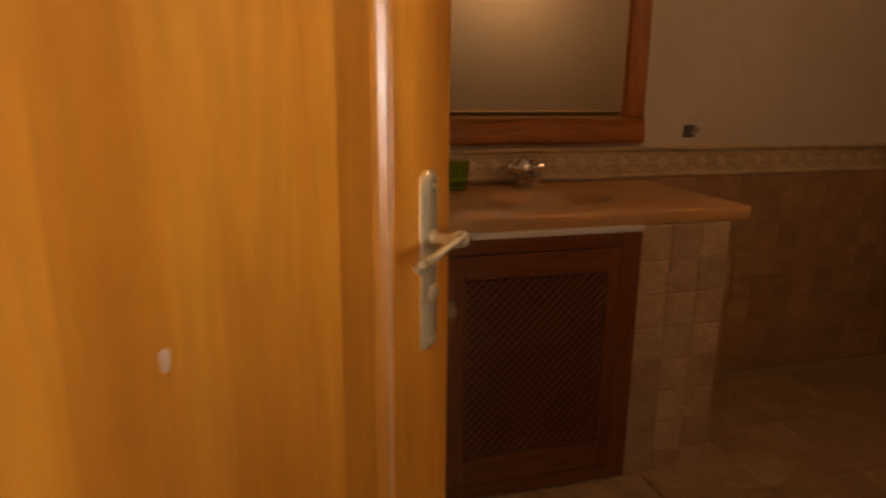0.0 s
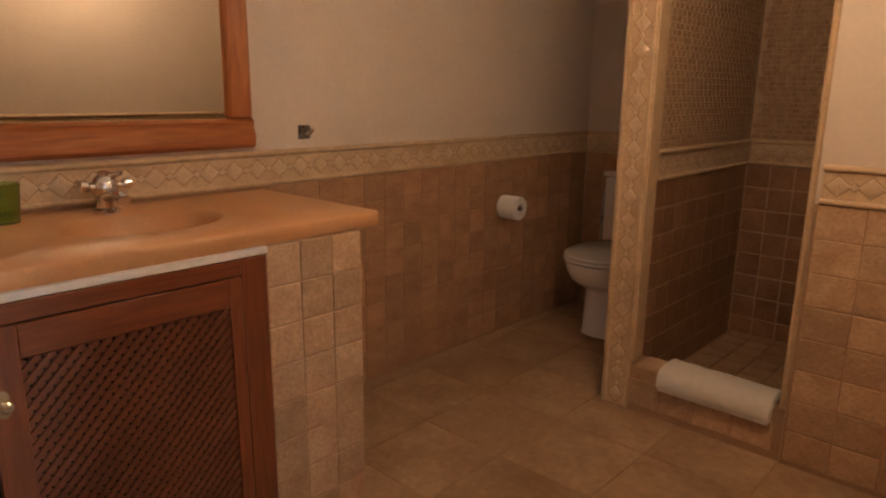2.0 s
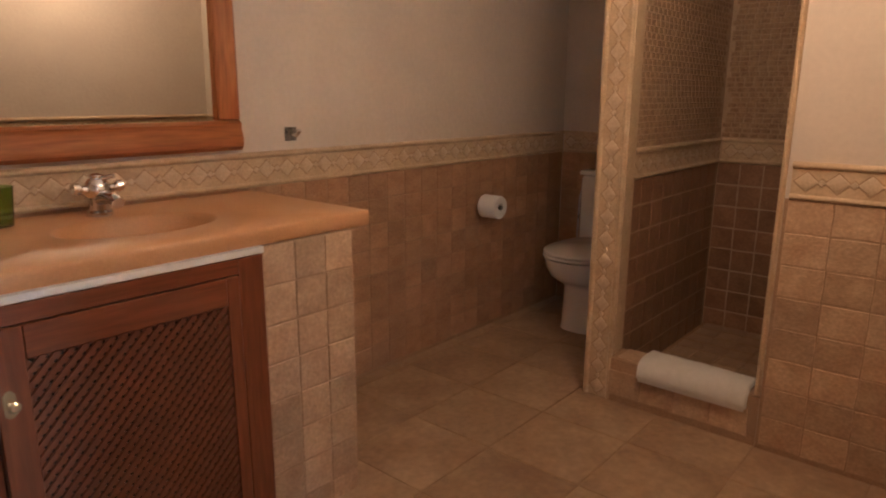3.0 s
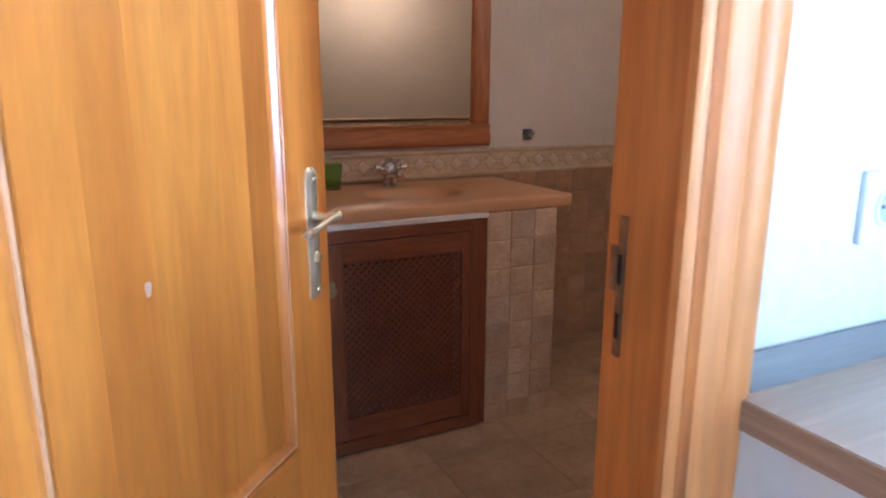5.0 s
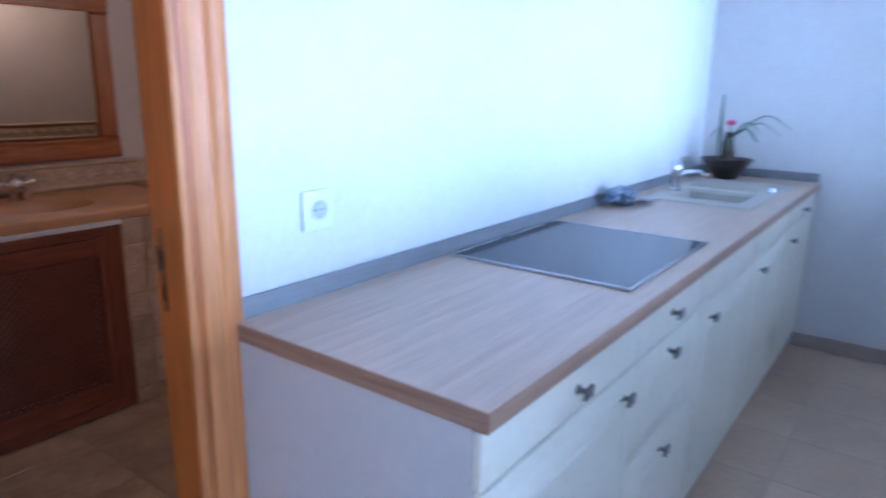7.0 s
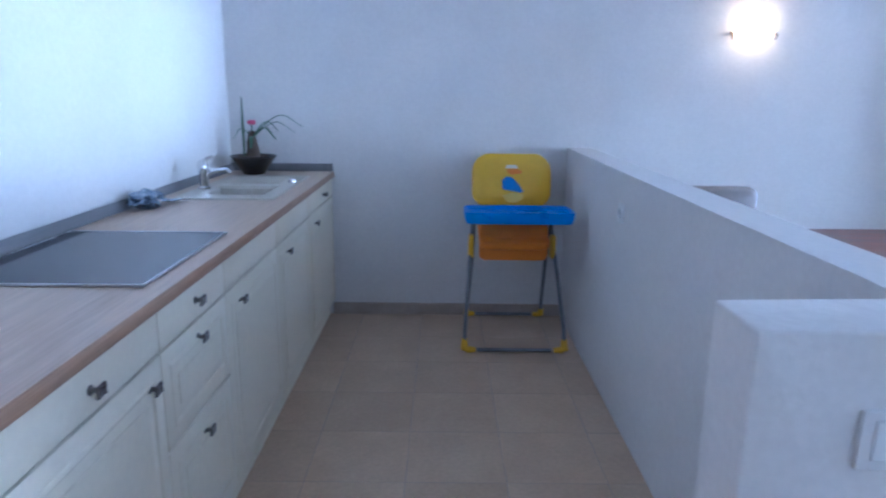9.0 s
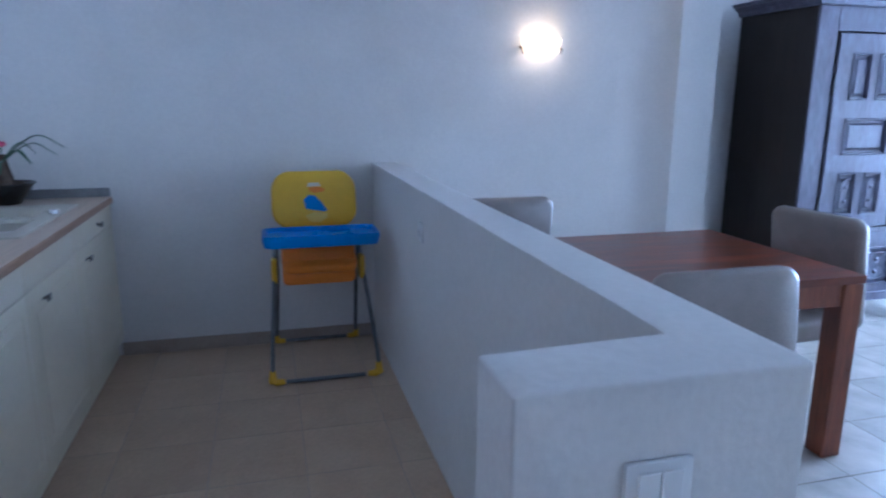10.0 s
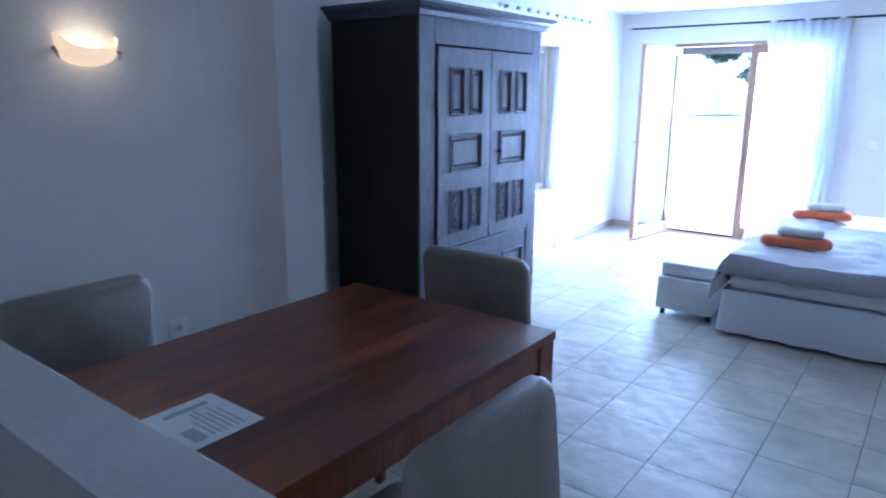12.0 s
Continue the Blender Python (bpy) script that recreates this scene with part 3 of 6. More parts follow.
# Washstand with two basins on masonry supports.
stand = thing("washstand", "terracotta resin washbasin worktop over tiled masonry with brown lattice doors", "washbasin")
X0, X1, Y0, Y1, ZT, ZB = 0.335, 2.209, 2.391, 2.974, 0.857, 0.815
bm = bmesh.new()
N = 40
BOWLS = [(1.675, 2.665), (0.80, 2.665)]
XS = [X1, 1.2375, X0]
for bi, (cx, cy) in enumerate(BOWLS):
    lo, hi = XS[bi + 1], XS[bi]
    outer, rim = [], []
    for k in range(N):
        a = 2 * math.pi * (k + 0.5) / N
        dx, dy = math.cos(a), math.sin(a)
        s = min((hi - cx) / dx if dx > 0 else (lo - cx) / dx if dx < 0 else 9, (Y1 - cy) / dy if dy > 0 else (Y0 - cy) / dy if dy < 0 else 9)
        outer.append(bm.verts.new((cx + dx * s, cy + dy * s, ZT)))
    corners = []
    for sx, sy in ((hi, Y1), (lo, Y1), (lo, Y0), (hi, Y0)):
        k = min(range(N), key=lambda q: (outer[q].co.x - sx) ** 2 + (outer[q].co.y - sy) ** 2)
        outer[k].co = (sx, sy, ZT)
    prev = outer
    for r, z in ((1.0, 0), (0.965, -0.004), (0.93, -0.018), (0.86, -0.05), (0.72, -0.085), (0.5, -0.105), (0.12, -0.115)):
        ring = [bm.verts.new((cx + 0.205 * r * math.cos(2 * math.pi * (k + 0.5) / N), cy + 0.15 * r * math.sin(2 * math.pi * (k + 0.5) / N), ZT + z)) for k in range(N)]
        for k in range(N):
            bm.faces.new((prev[k], prev[(k + 1) % N], ring[(k + 1) % N], ring[k]))
        prev = ring
    bm.faces.new(prev)
    for k in range(N):
        a, b = outer[k], outer[(k + 1) % N]
        edge = [v.co for v in (a, b)]
        if all(abs(c.y - Y0) < 1e-5 for c in edge) or (bi == 0 and all(abs(c.x - X1) < 1e-5 for c in edge)):
            front = all(abs(c.y - Y0) < 1e-5 for c in edge)
            pa = [a, b]
            for off, z in ((0.004, -0.003), (0.006, -0.01), (0.006, -0.034), (0.002, -0.042), (-0.05, -0.042)):
                o = Vector((0, -off, z)) if front else Vector((off, 0, z))
                q = [bm.verts.new(c + o) for c in edge]
                bm.faces.new((pa[0], pa[1], q[1], q[0]))
                pa = q
bmesh.ops.remove_doubles(bm, verts=bm.verts, dist=0.0005)
part("worktop", bm, CLAY, stand, "terracotta coloured worktop with two moulded oval basins")
for cx, cy in BOWLS:
    bm = bmesh.new()
    lathe(bm, [(0.018, 0), (0.022, 0.002), (0.02, 0.004), (0.006, 0.002)], center=(cx, cy, ZT - 0.115), seg=16)
    part("drain", bm, CHROME, stand, "chrome basin waste")
pillars = []
for x0, x1 in ((1.84, 2.144), (0.335, 0.64)):
    pillars.append(block("pillar", (x0, x1, 2.39, 2.974, 0, ZB - 0.003), GROUT, stand, label="masonry support clad in tumbled stone tiles"))
# Added black board: shade at the back of the cupboard, put into colour.
block("back_shade_board", (0.64, 1.84, 2.93, 2.974, 0.02, ZB - 0.003), DARK, stand, bevel=0)
bm = bmesh.new()
solid(bm, 0.62, 1.845, 2.376, 2.41, 0.797, 0.8145, bevel=0.002)
part("filler_strip", bm, WHITE_FILL, stand, "white plaster filler strip under the worktop")
for d, m in (((1.77, 1.838, 2.374, 2.4, 0.01, 0.796), CABINET), ((0.645, 0.71, 2.374, 2.4, 0.01, 0.796), CABINET), ((0.71, 1.77, 2.374, 2.4, 0.757, 0.796), CABINET_H), ((0.71, 1.77, 2.374, 2.4, 0.01, 0.055), CABINET_H)):
    block("face_frame", d, m, stand, bevel=0.002)


def lattice(bm, x0, x1, z0, z1, y, pitch, w, t):
    for s, yy in ((1, y), (-1, y + t)):
        c = (x0 - z1 if s > 0 else x0 + z0) - 0.02
        end = x1 - z0 if s > 0 else x1 + z1
        while c < end:
            if s > 0:
                za, zb = max(z0, x0 - c), min(z1, x1 - c)
                pa, pb = (c + za, za), (c + zb, zb)
            else:
                za, zb = max(z0, c - x1), min(z1, c - x0)
                pa, pb = (c - za, za), (c - zb, zb)
            if zb - za > 0.01:
                d = (Vector((pb[0], 0, pb[1])) - Vector((pa[0], 0, pa[1]))).normalized()
                n = Vector((-d.z, 0, d.x)) * w / 2
                q = [Vector((pa[0], yy, pa[1])) - n, Vector((pb[0], yy, pb[1])) - n, Vector((pb[0], yy, pb[1])) + n, Vector((pa[0], yy, pa[1])) + n]
                f = [bm.verts.new(v) for v in q] + [bm.verts.new(v + Vector((0, t, 0))) for v in q]
                for i in ((0, 1, 2, 3), (4, 7, 6, 5), (0, 4, 5, 1), (2, 6, 7, 3)):
                    bm.faces.new([f[j] for j in i])
            c += pitch


for xa, xb, la, lb, knob in ((1.243, 1.768, 1.302, 1.735, 1.264), (0.712, 1.237, 0.77, 1.176, 1.202)):
    leaf = block("cabinet_door", (xa, la, 2.372, 2.392, 0.06, 0.754), CABINET, stand, bevel=0.002, label="dark brown pine door with a diagonal lattice")
    for d, m in (((lb, xb, 2.372, 2.392, 0.06, 0.754), CABINET), ((la, lb, 2.372, 2.392, 0.685, 0.754), CABINET_H), ((la, lb, 2.372, 2.392, 0.06, 0.14), CABINET_H)):
        block("door_rail", d, m, leaf, bevel=0.002)
    bm = bmesh.new()
    lattice(bm, la, lb, 0.14, 0.685, 2.377, 0.0265, 0.0112, 0.005)
    part("lattice", bm, LATTICE, leaf, "fine diagonal wooden lattice", smooth=False)
    # Added black sheet that paints the cupboard's shade behind the lattice.
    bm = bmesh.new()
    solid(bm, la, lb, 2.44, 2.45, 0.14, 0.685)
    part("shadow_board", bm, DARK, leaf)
    bm = bmesh.new()
    prism(bm, [(knob - 0.011, 0.585), (knob - 0.004, 0.578), (knob + 0.004, 0.578), (knob + 0.011, 0.585), (knob + 0.011, 0.625), (knob + 0.004, 0.634), (knob - 0.004, 0.634), (knob - 0.011, 0.625)], 1, 2.369, 2.372)
    lathe(bm, [(0.005, 0), (0.005, 0.012), (0.011, 0.018), (0.012, 0.023), (0.006, 0.028)], seg=14, m=Matrix.Translation((knob, 2.369, 0.607)) @ pose(0, 0, 0, 90))
    part("knob", bm, BRASS, leaf, "small brass knob on a backplate")


def mixer(at):
    t = thing("mixer_tap", "chrome basin mixer tap on the terracotta worktop", "tap", group="basin taps", at=at)
    bm = bmesh.new()
    lathe(bm, [(0.034, 0), (0.034, 0.01), (0.027, 0.016), (0.027, 0.05), (0.033, 0.056), (0.035, 0.07), (0.033, 0.084), (0.024, 0.096), (0.018, 0.1), (0.02, 0.108), (0.008, 0.114)], seg=18)
    part("body", bm, CHROME, t)
    for sx in (-1, 1):
        bm = bmesh.new()
        tube(bm, [(sx * 0.028, -0.004, 0.07), (sx * 0.042, -0.006, 0.073), (sx * 0.05, -0.007, 0.075), (sx * 0.066, -0.009, 0.078)], [0.014, 0.01, 0.016, 0.014], 10)
        part("handle", bm, CHROME, t)
    bm = bmesh.new()
    tube(bm, [(0, -0.01, 0.045), (0.005, -0.05, 0.055), (0.008, -0.09, 0.052), (0.008, -0.105, 0.043)], [0.02, 0.017, 0.015, 0.017], 12)
    part("spout", bm, CHROME, t)
    bm = bmesh.new()
    tube(bm, [(0, 0.0, 0.09), (0.012, -0.014, 0.1), (0.03, -0.04, 0.108)], [0.012, 0.008, 0.006], 10)
    part("lever", bm, CHROME, t)
    return t


mixer((1.662, 2.865, ZT))
mixer((0.80, 2.865, ZT))


def tumbler(at):
    t = thing("glass_tumbler", "green tinted glass tumbler standing on the worktop", "glass", group="green tumblers", at=at)
    bm = bmesh.new()
    lathe(bm, [(0.026, 0), (0.032, 0.003), (0.041, 0.1), (0.038, 0.1), (0.03, 0.01), (0.002, 0.008)], seg=24)
    part("cup", bm, GREEN_GLASS, t)
    return t


tumbler((1.426, 2.872, ZT))
tumbler((1.142, 2.872, ZT))
soap = thing("soap_bottle", "cream square soap bottle with a pale stopper and a printed label", "bottle", at=(1.311, 2.84, ZT))
bm = bmesh.new()
solid(bm, -0.042, 0.042, -0.024, 0.024, 0, 0.1, bevel=0.012, seg=3)
for v in bm.verts:
    if v.co.z > 0.07:
        v.co.x *= 0.75
        v.co.y *= 0.85
part("bottle", bm, SOAP, soap)
bm = bmesh.new()
lathe(bm, [(0.018, 0.1), (0.015, 0.125), (0.016, 0.13), (0.016, 0.158), (0.011, 0.163)], seg=16)
part("stopper", bm, SOAP, soap)
bm = bmesh.new()
solid(bm, -0.026, 0.026, -0.0262, -0.0245, 0.03, 0.072)
part("paper_label", bm, PAPER, soap)
bm = bmesh.new()
for z in (0.062, 0.053, 0.045):
    solid(bm, -0.018, 0.018, -0.0268, -0.0262, z, z + 0.003)
part("print", bm, INK, soap)
for n, (dx, r, h) in enumerate(((-0.062, 0.02, 0.05), (0.05, 0.016, 0.045))):
    jar = thing("toiletry_jar", "small black toiletry jar behind the soap bottle", "jar", group="black jars", at=(1.311 + dx, 2.9, ZT))
    bm = bmesh.new()
    lathe(bm, [(r * 0.9, 0), (r, 0.004), (r, h * 0.7), (r * 0.8, h * 0.8)], seg=16)
    part("jar_body", bm, POT, jar)
    bm = bmesh.new()
    lathe(bm, [(r * 0.8, h * 0.8), (r * 0.85, h * 0.82), (r * 0.85, h), (r * 0.7, h + 0.002)], seg=16)
    part("lid", bm, POT, jar)

# Mirror in a double wooden frame above the washstand.
mir = thing("wall_mirror", "large wall mirror in a red-brown moulded pine frame", "mirror")
FR = [(0, 0), (0, 0.02), (0.012, 0.034), (0.04, 0.036), (0.07, 0.026), (0.085, 0.03), (0.1, 0.012), (0.1, 0)]


def bar(horizontal, a, b, edge, inward):
    bm = bmesh.new()
    if horizontal:
        prism(bm, [(2.9745 - h, edge + inward * w) for w, h in FR], 0, a, b)
    else:
        prism(bm, [(edge + inward * w, 2.9745 - h) for w, h in FR], 2, a, b)
    part("frame_bar", bm, RED_PINE_H if horizontal else RED_PINE, mir)


bar(True, 0.35, 2.172, 0.999, 1)
bar(True, 0.35, 2.172, 1.745, -1)
bar(False, 1.099, 1.645, 2.172, -1)
bar(False, 1.099, 1.645, 1.19, 1)
bar(False, 1.099, 1.645, 0.35, 1)
for x0, x1 in ((1.285, 2.077), (0.44, 1.195)):
    block("glass", (x0, x1, 2.953, 2.9605, 1.09, 1.655), MIRROR, mir, bevel=0.0, label="silvered mirror glass", m=Matrix.Translation((0, 2.955, 1.37)) @ pose(0, 0, 0, 1.0) @ Matrix.Translation((0, -2.955, -1.37)))

# Toilet, paper roll, towel hook, towel, lamp.
wc = thing("toilet", "white porcelain close-coupled toilet with a closed seat", "toilet", at=(4.29, 2.575, 0), turn=180)
bm = bmesh.new()
rings = []
for z, x0, x1, w in ((0, 0.14, 0.5, 0.13), (0.02, 0.14, 0.495, 0.126), (0.22, 0.14, 0.49, 0.12), (0.245, 0.13, 0.505, 0.128), (0.265, 0.12, 0.55, 0.15), (0.3, 0.1, 0.6, 0.17), (0.345, 0.08, 0.632, 0.181), (0.39, 0.08, 0.645, 0.185)):
    ring = []
    for k in range(28):
        a = 2 * math.pi * k / 28
        cx, rx = (x0 + x1) / 2, (x1 - x0) / 2
        e = 0.8
        ring.append(bm.verts.new((cx + rx * math.copysign(abs(math.cos(a)) ** e, math.cos(a)), w * math.copysign(abs(math.sin(a)) ** e, math.sin(a)), z)))
    rings.append(ring)
for a, b in zip(rings, rings[1:]):
    for k in range(28):
        bm.faces.new((a[k], a[(k + 1) % 28], b[(k + 1) % 28], b[k]))
bm.faces.new(rings[0][::-1])
bm.faces.new(rings[-1])
part("bowl", bm, PORCELAIN, wc)
for name, z, s in (("seat", 0.394, 1.0), ("seat_lid", 0.414, 0.99)):
    bm = bmesh.new()
    prev = None
    for dz, f in ((0, 0.97), (0.004, 1.0), (0.014, 1.0), (0.018, 0.97)):
        ring = [bm.verts.new((0.39 + 0.255 * s * f * math.copysign(abs(math.cos(a)) ** 0.75, math.cos(a)), 0.185 * s * f * math.copysign(abs(math.sin(a)) ** 0.75, math.sin(a)), z + dz)) for a in (2 * math.pi * k / 32 for k in range(32))]
        if prev:
            for k in range(32):
                bm.faces.new((prev[k], prev[(k + 1) % 32], ring[(k + 1) % 32], ring[k]))
        else:
            bm.faces.new(ring[::-1])
        prev = ring
    bm.faces.new(prev)
    part(name, bm, PORCELAIN, wc)
block("tank", (0.0, 0.16, -0.185, 0.185, 0.4, 0.76), PORCELAIN, wc, bevel=0.02, seg=3)
block("tank_lid", (-0.0, 0.168, -0.19, 0.19, 0.762, 0.79), PORCELAIN, wc, bevel=0.01, seg=2)
bm = bmesh.new()
lathe(bm, [(0.018, 0.79), (0.018, 0.796), (0.014, 0.799)], center=(0.09, 0, 0), seg=16)
part("flush_button", bm, CHROME, wc)
bm = bmesh.new()
tube(bm, [(0.02, -0.26, 0.2), (0.03, -0.26, 0.4), (0.03, -0.255, 0.62), (0.03, -0.235, 0.7), (0.04, -0.2, 0.72), (0.05, -0.18, 0.7)], 0.006, 8)
part("water_hose", bm, STEEL, wc, "thin steel water hose")
roll = thing("toilet_roll", "white toilet paper roll on a chrome wall holder", "toilet paper", at=(3.5, 2.965, 0.652))
bm = bmesh.new()
lathe(bm, [(0.021, -0.05), (0.053, -0.05), (0.056, -0.046), (0.056, 0.046), (0.053, 0.05), (0.021, 0.05), (0.021, -0.049)], seg=32, m=Matrix.Translation((0, -0.075, 0)) @ pose(0, 0, 0, 90))
part("paper", bm, PAPER, roll)
bm = bmesh.new()
tube(bm, [(0, 0, 0), (0, -0.02, 0), (0, -0.022, 0), (0, -0.12, 0)], [0.018, 0.016, 0.008, 0.008], 12)
tube(bm, [(0, -0.12, 0), (0, -0.132, 0)], [0.012, 0.01], 12)
part("holder", bm, PEWTER, roll)
hook = thing("towel_hook", "square chrome towel hook on the cream wall", "hook", at=(2.385, 2.976, 1.042))
block("hook_plate", (-0.024, 0.024, -0.008, 0, -0.024, 0.024), PEWTER, hook, bevel=0.002)
bm = bmesh.new()
tube(bm, [(0, -0.006, 0), (0.002, -0.035, -0.004), (0.004, -0.045, 0.006), (0.004, -0.05, 0.014)], [0.009, 0.007, 0.007, 0.009], 10)
part("hook_arm", bm, CHROME, hook)
bl = thing("bath_wall_lamp", "two-bulb chrome wall lamp, switched on", "lamp", at=(2.305, 1.0, 1.84))
block("lamp_bar", (-0.22, 0.22, 0, 0.03, -0.02, 0.02), CHROME, bl, bevel=0.006, seg=2)
for dx in (-0.105, 0.105):
    bm = bmesh.new()
    tube(bm, [(dx, 0.03, 0), (dx, 0.15, 0.02), (dx, 0.2, 0.015)], 0.007, 8)
    part("lamp_arm", bm, CHROME, bl)
    bm = bmesh.new()
    lathe(bm, [(0.012, 0.02), (0.028, 0.005), (0.036, -0.03), (0.03, -0.06)], center=(dx, 0.22, 0), seg=16)
    ob = part("glass_shade", bm, SHADE, bl, "glowing frosted glass shade")
    ob.visible_shadow = False
sw = thing("bath_switch", "white double light switch on the bathroom wall", "switch", at=(1.72, 1.0, 1.13))
block("switch_plate", (-0.075, 0.075, 0, 0.009, -0.04, 0.04), PLASTIC, sw, bevel=0.003)
for dx in (-0.034, 0.034):
    block("rocker", (dx - 0.031, dx + 0.031, 0.009, 0.013, -0.031, 0.031), PLASTIC, sw, bevel=0.002)

# Shower: curb with rolled towel, raised tray.
curb = blocks("shower_curb", [(3.204, 3.33, 1.532, 2.09, 0, 0.178)], GROUT, "low masonry curb of the shower", "curb")
tray_b = blocks("shower_floor", [(3.33, 4.29, 1.005, 2.09, 0, 0.035)], GROUT, "grout bed of the shower floor", "floor")


def rolled(name, label, material, at, turn, length, w, h, layers=3, lean=0.0):
    t = thing(name, label, "towel", at=at, turn=turn)
    bm = bmesh.new()
    rows = []
    for i in range(25):
        u = i / 24
        x = (u - 0.5) * length
        swell = 1 - 0.35 * max(0, abs(u - 0.5) * 2 - 0.88) / 0.12
        ring = []
        for k in range(20):
            a = 2 * math.pi * k / 20
            r = 1 + 0.05 * noise.noise(Vector((x * 9, math.cos(a) * 1.5 + at[0], math.sin(a) * 1.5)))
            ring.append(bm.verts.new((x + 0.006 * noise.noise(Vector((a, i, 3))), math.copysign(abs(math.cos(a)) ** 0.7, math.cos(a)) * w / 2 * r * swell, h / 2 + math.copysign(abs(math.sin(a)) ** 0.7, math.sin(a)) * h / 2 * r * swell)))
        rows.append(ring)
    for a, b in zip(rows, rows[1:]):
        for k in range(20):
            bm.faces.new((a[k], a[(k + 1) % 20], b[(k + 1) % 20], b[k]))
    bm.faces.new(rows[0][::-1])
    bm.faces.new(rows[-1])
    part("towel_roll", bm, material, t)
    bm = bmesh.new()
    for s in (-1, 1):
        pts = []
        for i in range(40):
            a = i / 39 * 4 * math.pi
            r = 0.12 + 0.85 * i / 39
            pts.append((s * length / 2 * 1.002, math.cos(a) * w / 2 * r * 0.68, h / 2 + math.sin(a) * h / 2 * r * 0.68))
        tube(bm, pts, 0.003, 5)
    part("rolled_edge", bm, material, t)
    return t


ft = thing("folded_towel", "white terry towel folded over the shower curb", "towel")
prof = [(3.31, 0.193), (3.29, 0.196), (3.27, 0.197), (3.23, 0.197), (3.205, 0.193), (3.19, 0.178), (3.187, 0.158), (3.186, 0.142)]
for layer, (grow, ya, yb) in enumerate(((0.0, 1.565, 1.955), (0.0062, 1.567, 1.96), (0.0122, 1.57, 1.953))):
    bm = bmesh.new()
    prev = None
    for i in range(31):
        u = i / 30
        ring = []
        bulge = 0.004 * noise.noise(Vector((u * 5, layer * 3.1, 0)))
        pts = []
        for k, (x, z) in enumerate(prof):
            nx, nz = (0, 1) if k < 3 else (-0.4, 0.92) if k == 3 else (-0.75, 0.66) if k == 4 else (-0.97, 0.25) if k == 5 else (-1, 0)
            skew = 0.03 * (u - 0.5)
            pts.append((x - 0.01 * (1 - u) * (k < 2), z, nx, nz, skew))
        low = [(x + nx * grow, z + nz * grow - (0.008 * layer if k > 6 else 0)) for k, (x, z, nx, nz, sk) in enumerate(pts)]
        high = [(x + nx * (grow + 0.006 + bulge), z + nz * (grow + 0.006 + bulge)) for x, z, nx, nz, sk in pts]
        loop = low + [(high[-1][0] + 0.004, high[-1][1] - 0.006)] + high[::-1]
        y = ya + (yb - ya) * u
        ring = [bm.verts.new((x, y + 0.004 * noise.noise(Vector((k, layer, u * 2))), z)) for k, (x, z) in enumerate(loop)]
        if prev:
            for k in range(len(ring)):
                bm.faces.new((prev[k], prev[(k + 1) % len(ring)], ring[(k + 1) % len(ring)], ring[k]))
        else:
            bm.faces.new(ring[::-1])
        prev = ring
    bm.faces.new(prev)
    part("towel_layer", bm, TOWEL, ft)

# Kitchen run: worktop, units, hob, sink.
top = thing("kitchen_worktop", "streaked beech laminate worktop with a brown front edge over cream units", "worktop")
YF, YB, KX0, KX1 = 0.242, 0.84, 1.27, 4.405
SX0, SX1, SY0, SY1 = 3.41, 3.70, 0.40, 0.70
bm = bmesh.new()
for d in ((KX0, SX0, YF, YB), (SX1, KX1, YF, YB), (SX0, SX1, YF, SY0), (SX0, SX1, SY1, YB)):
    solid(bm, d[0], d[1], d[2] + (0.004 if d[2] == YF else 0), d[3], 0.864, 0.9)
part("board", bm, LAMINATE, top, "pale streaked beech laminate board")
bm = bmesh.new()
prism(bm, [(YF + 0.004, 0.864), (YF, 0.867), (YF - 0.001, 0.89), (YF + 0.0035, 0.8975), (YF + 0.004, 0.898)], 0, KX0, KX1)
part("front_edge", bm, LAM_EDGE, top, "brown rounded front edge")
block("end_edge", (KX0 - 0.002, KX0, YF, YB, 0.864, 0.8985), LAM_EDGE, top, bevel=0.0005, label="brown laminate end strip")
bm = bmesh.new()
prism(bm, [(0.8595, 0.9), (0.8595, 0.939), (0.852, 0.941), (0.842, 0.912), (0.84, 0.9)], 0, KX0 + 0.02, KX1)
solid(bm, KX1, 4.4245, YF + 0.01, 0.8595, 0.9, 0.945, bevel=0.002)
part("wall_strip", bm, STRIP, top, "grey upstand strip along the wall")
sink = thing("sink", "beige composite sink with a drainer set in the worktop", "sink")
bm = bmesh.new()
outer = [(3.29, 0.33), (4.12, 0.33), (4.12, 0.77), (3.29, 0.77)]
inner = [(SX0, SY0), (SX1, SY0), (SX1, SY1), (SX0, SY1)]
lv = [[bm.verts.new((x, y, z)) for x, y in pts] for pts, z in ((outer, 0.9005), ([(x + (0.006 if x < 3.5 else -0.006), y + (0.006 if y < 0.5 else -0.006)) for x, y in outer], 0.908),
      (inner, 0.906), ([(x + (0.012 if x < 3.5 else -0.012), y + (0.012 if y < 0.5 else -0.012)) for x, y in inner], 0.895), ([(x + (0.03 if x < 3.5 else -0.03), y + (0.03 if y < 0.5 else -0.03)) for x, y in inner], 0.75))]
for a, b in zip(lv, lv[1:]):
    for k in range(4):
        bm.faces.new((a[k], a[(k + 1) % 4], b[(k + 1) % 4], b[k]))
bm.faces.new(lv[-1])
part("basin", bm, SINK, sink)
bm = bmesh.new()
for i in range(9):
    x = 3.78 + i * 0.034
    solid(bm, x, x + 0.01, 0.42, 0.72, 0.9065, 0.9095, bevel=0.0015)
part("drainer_rib", bm, SINK, sink)
bm = bmesh.new()
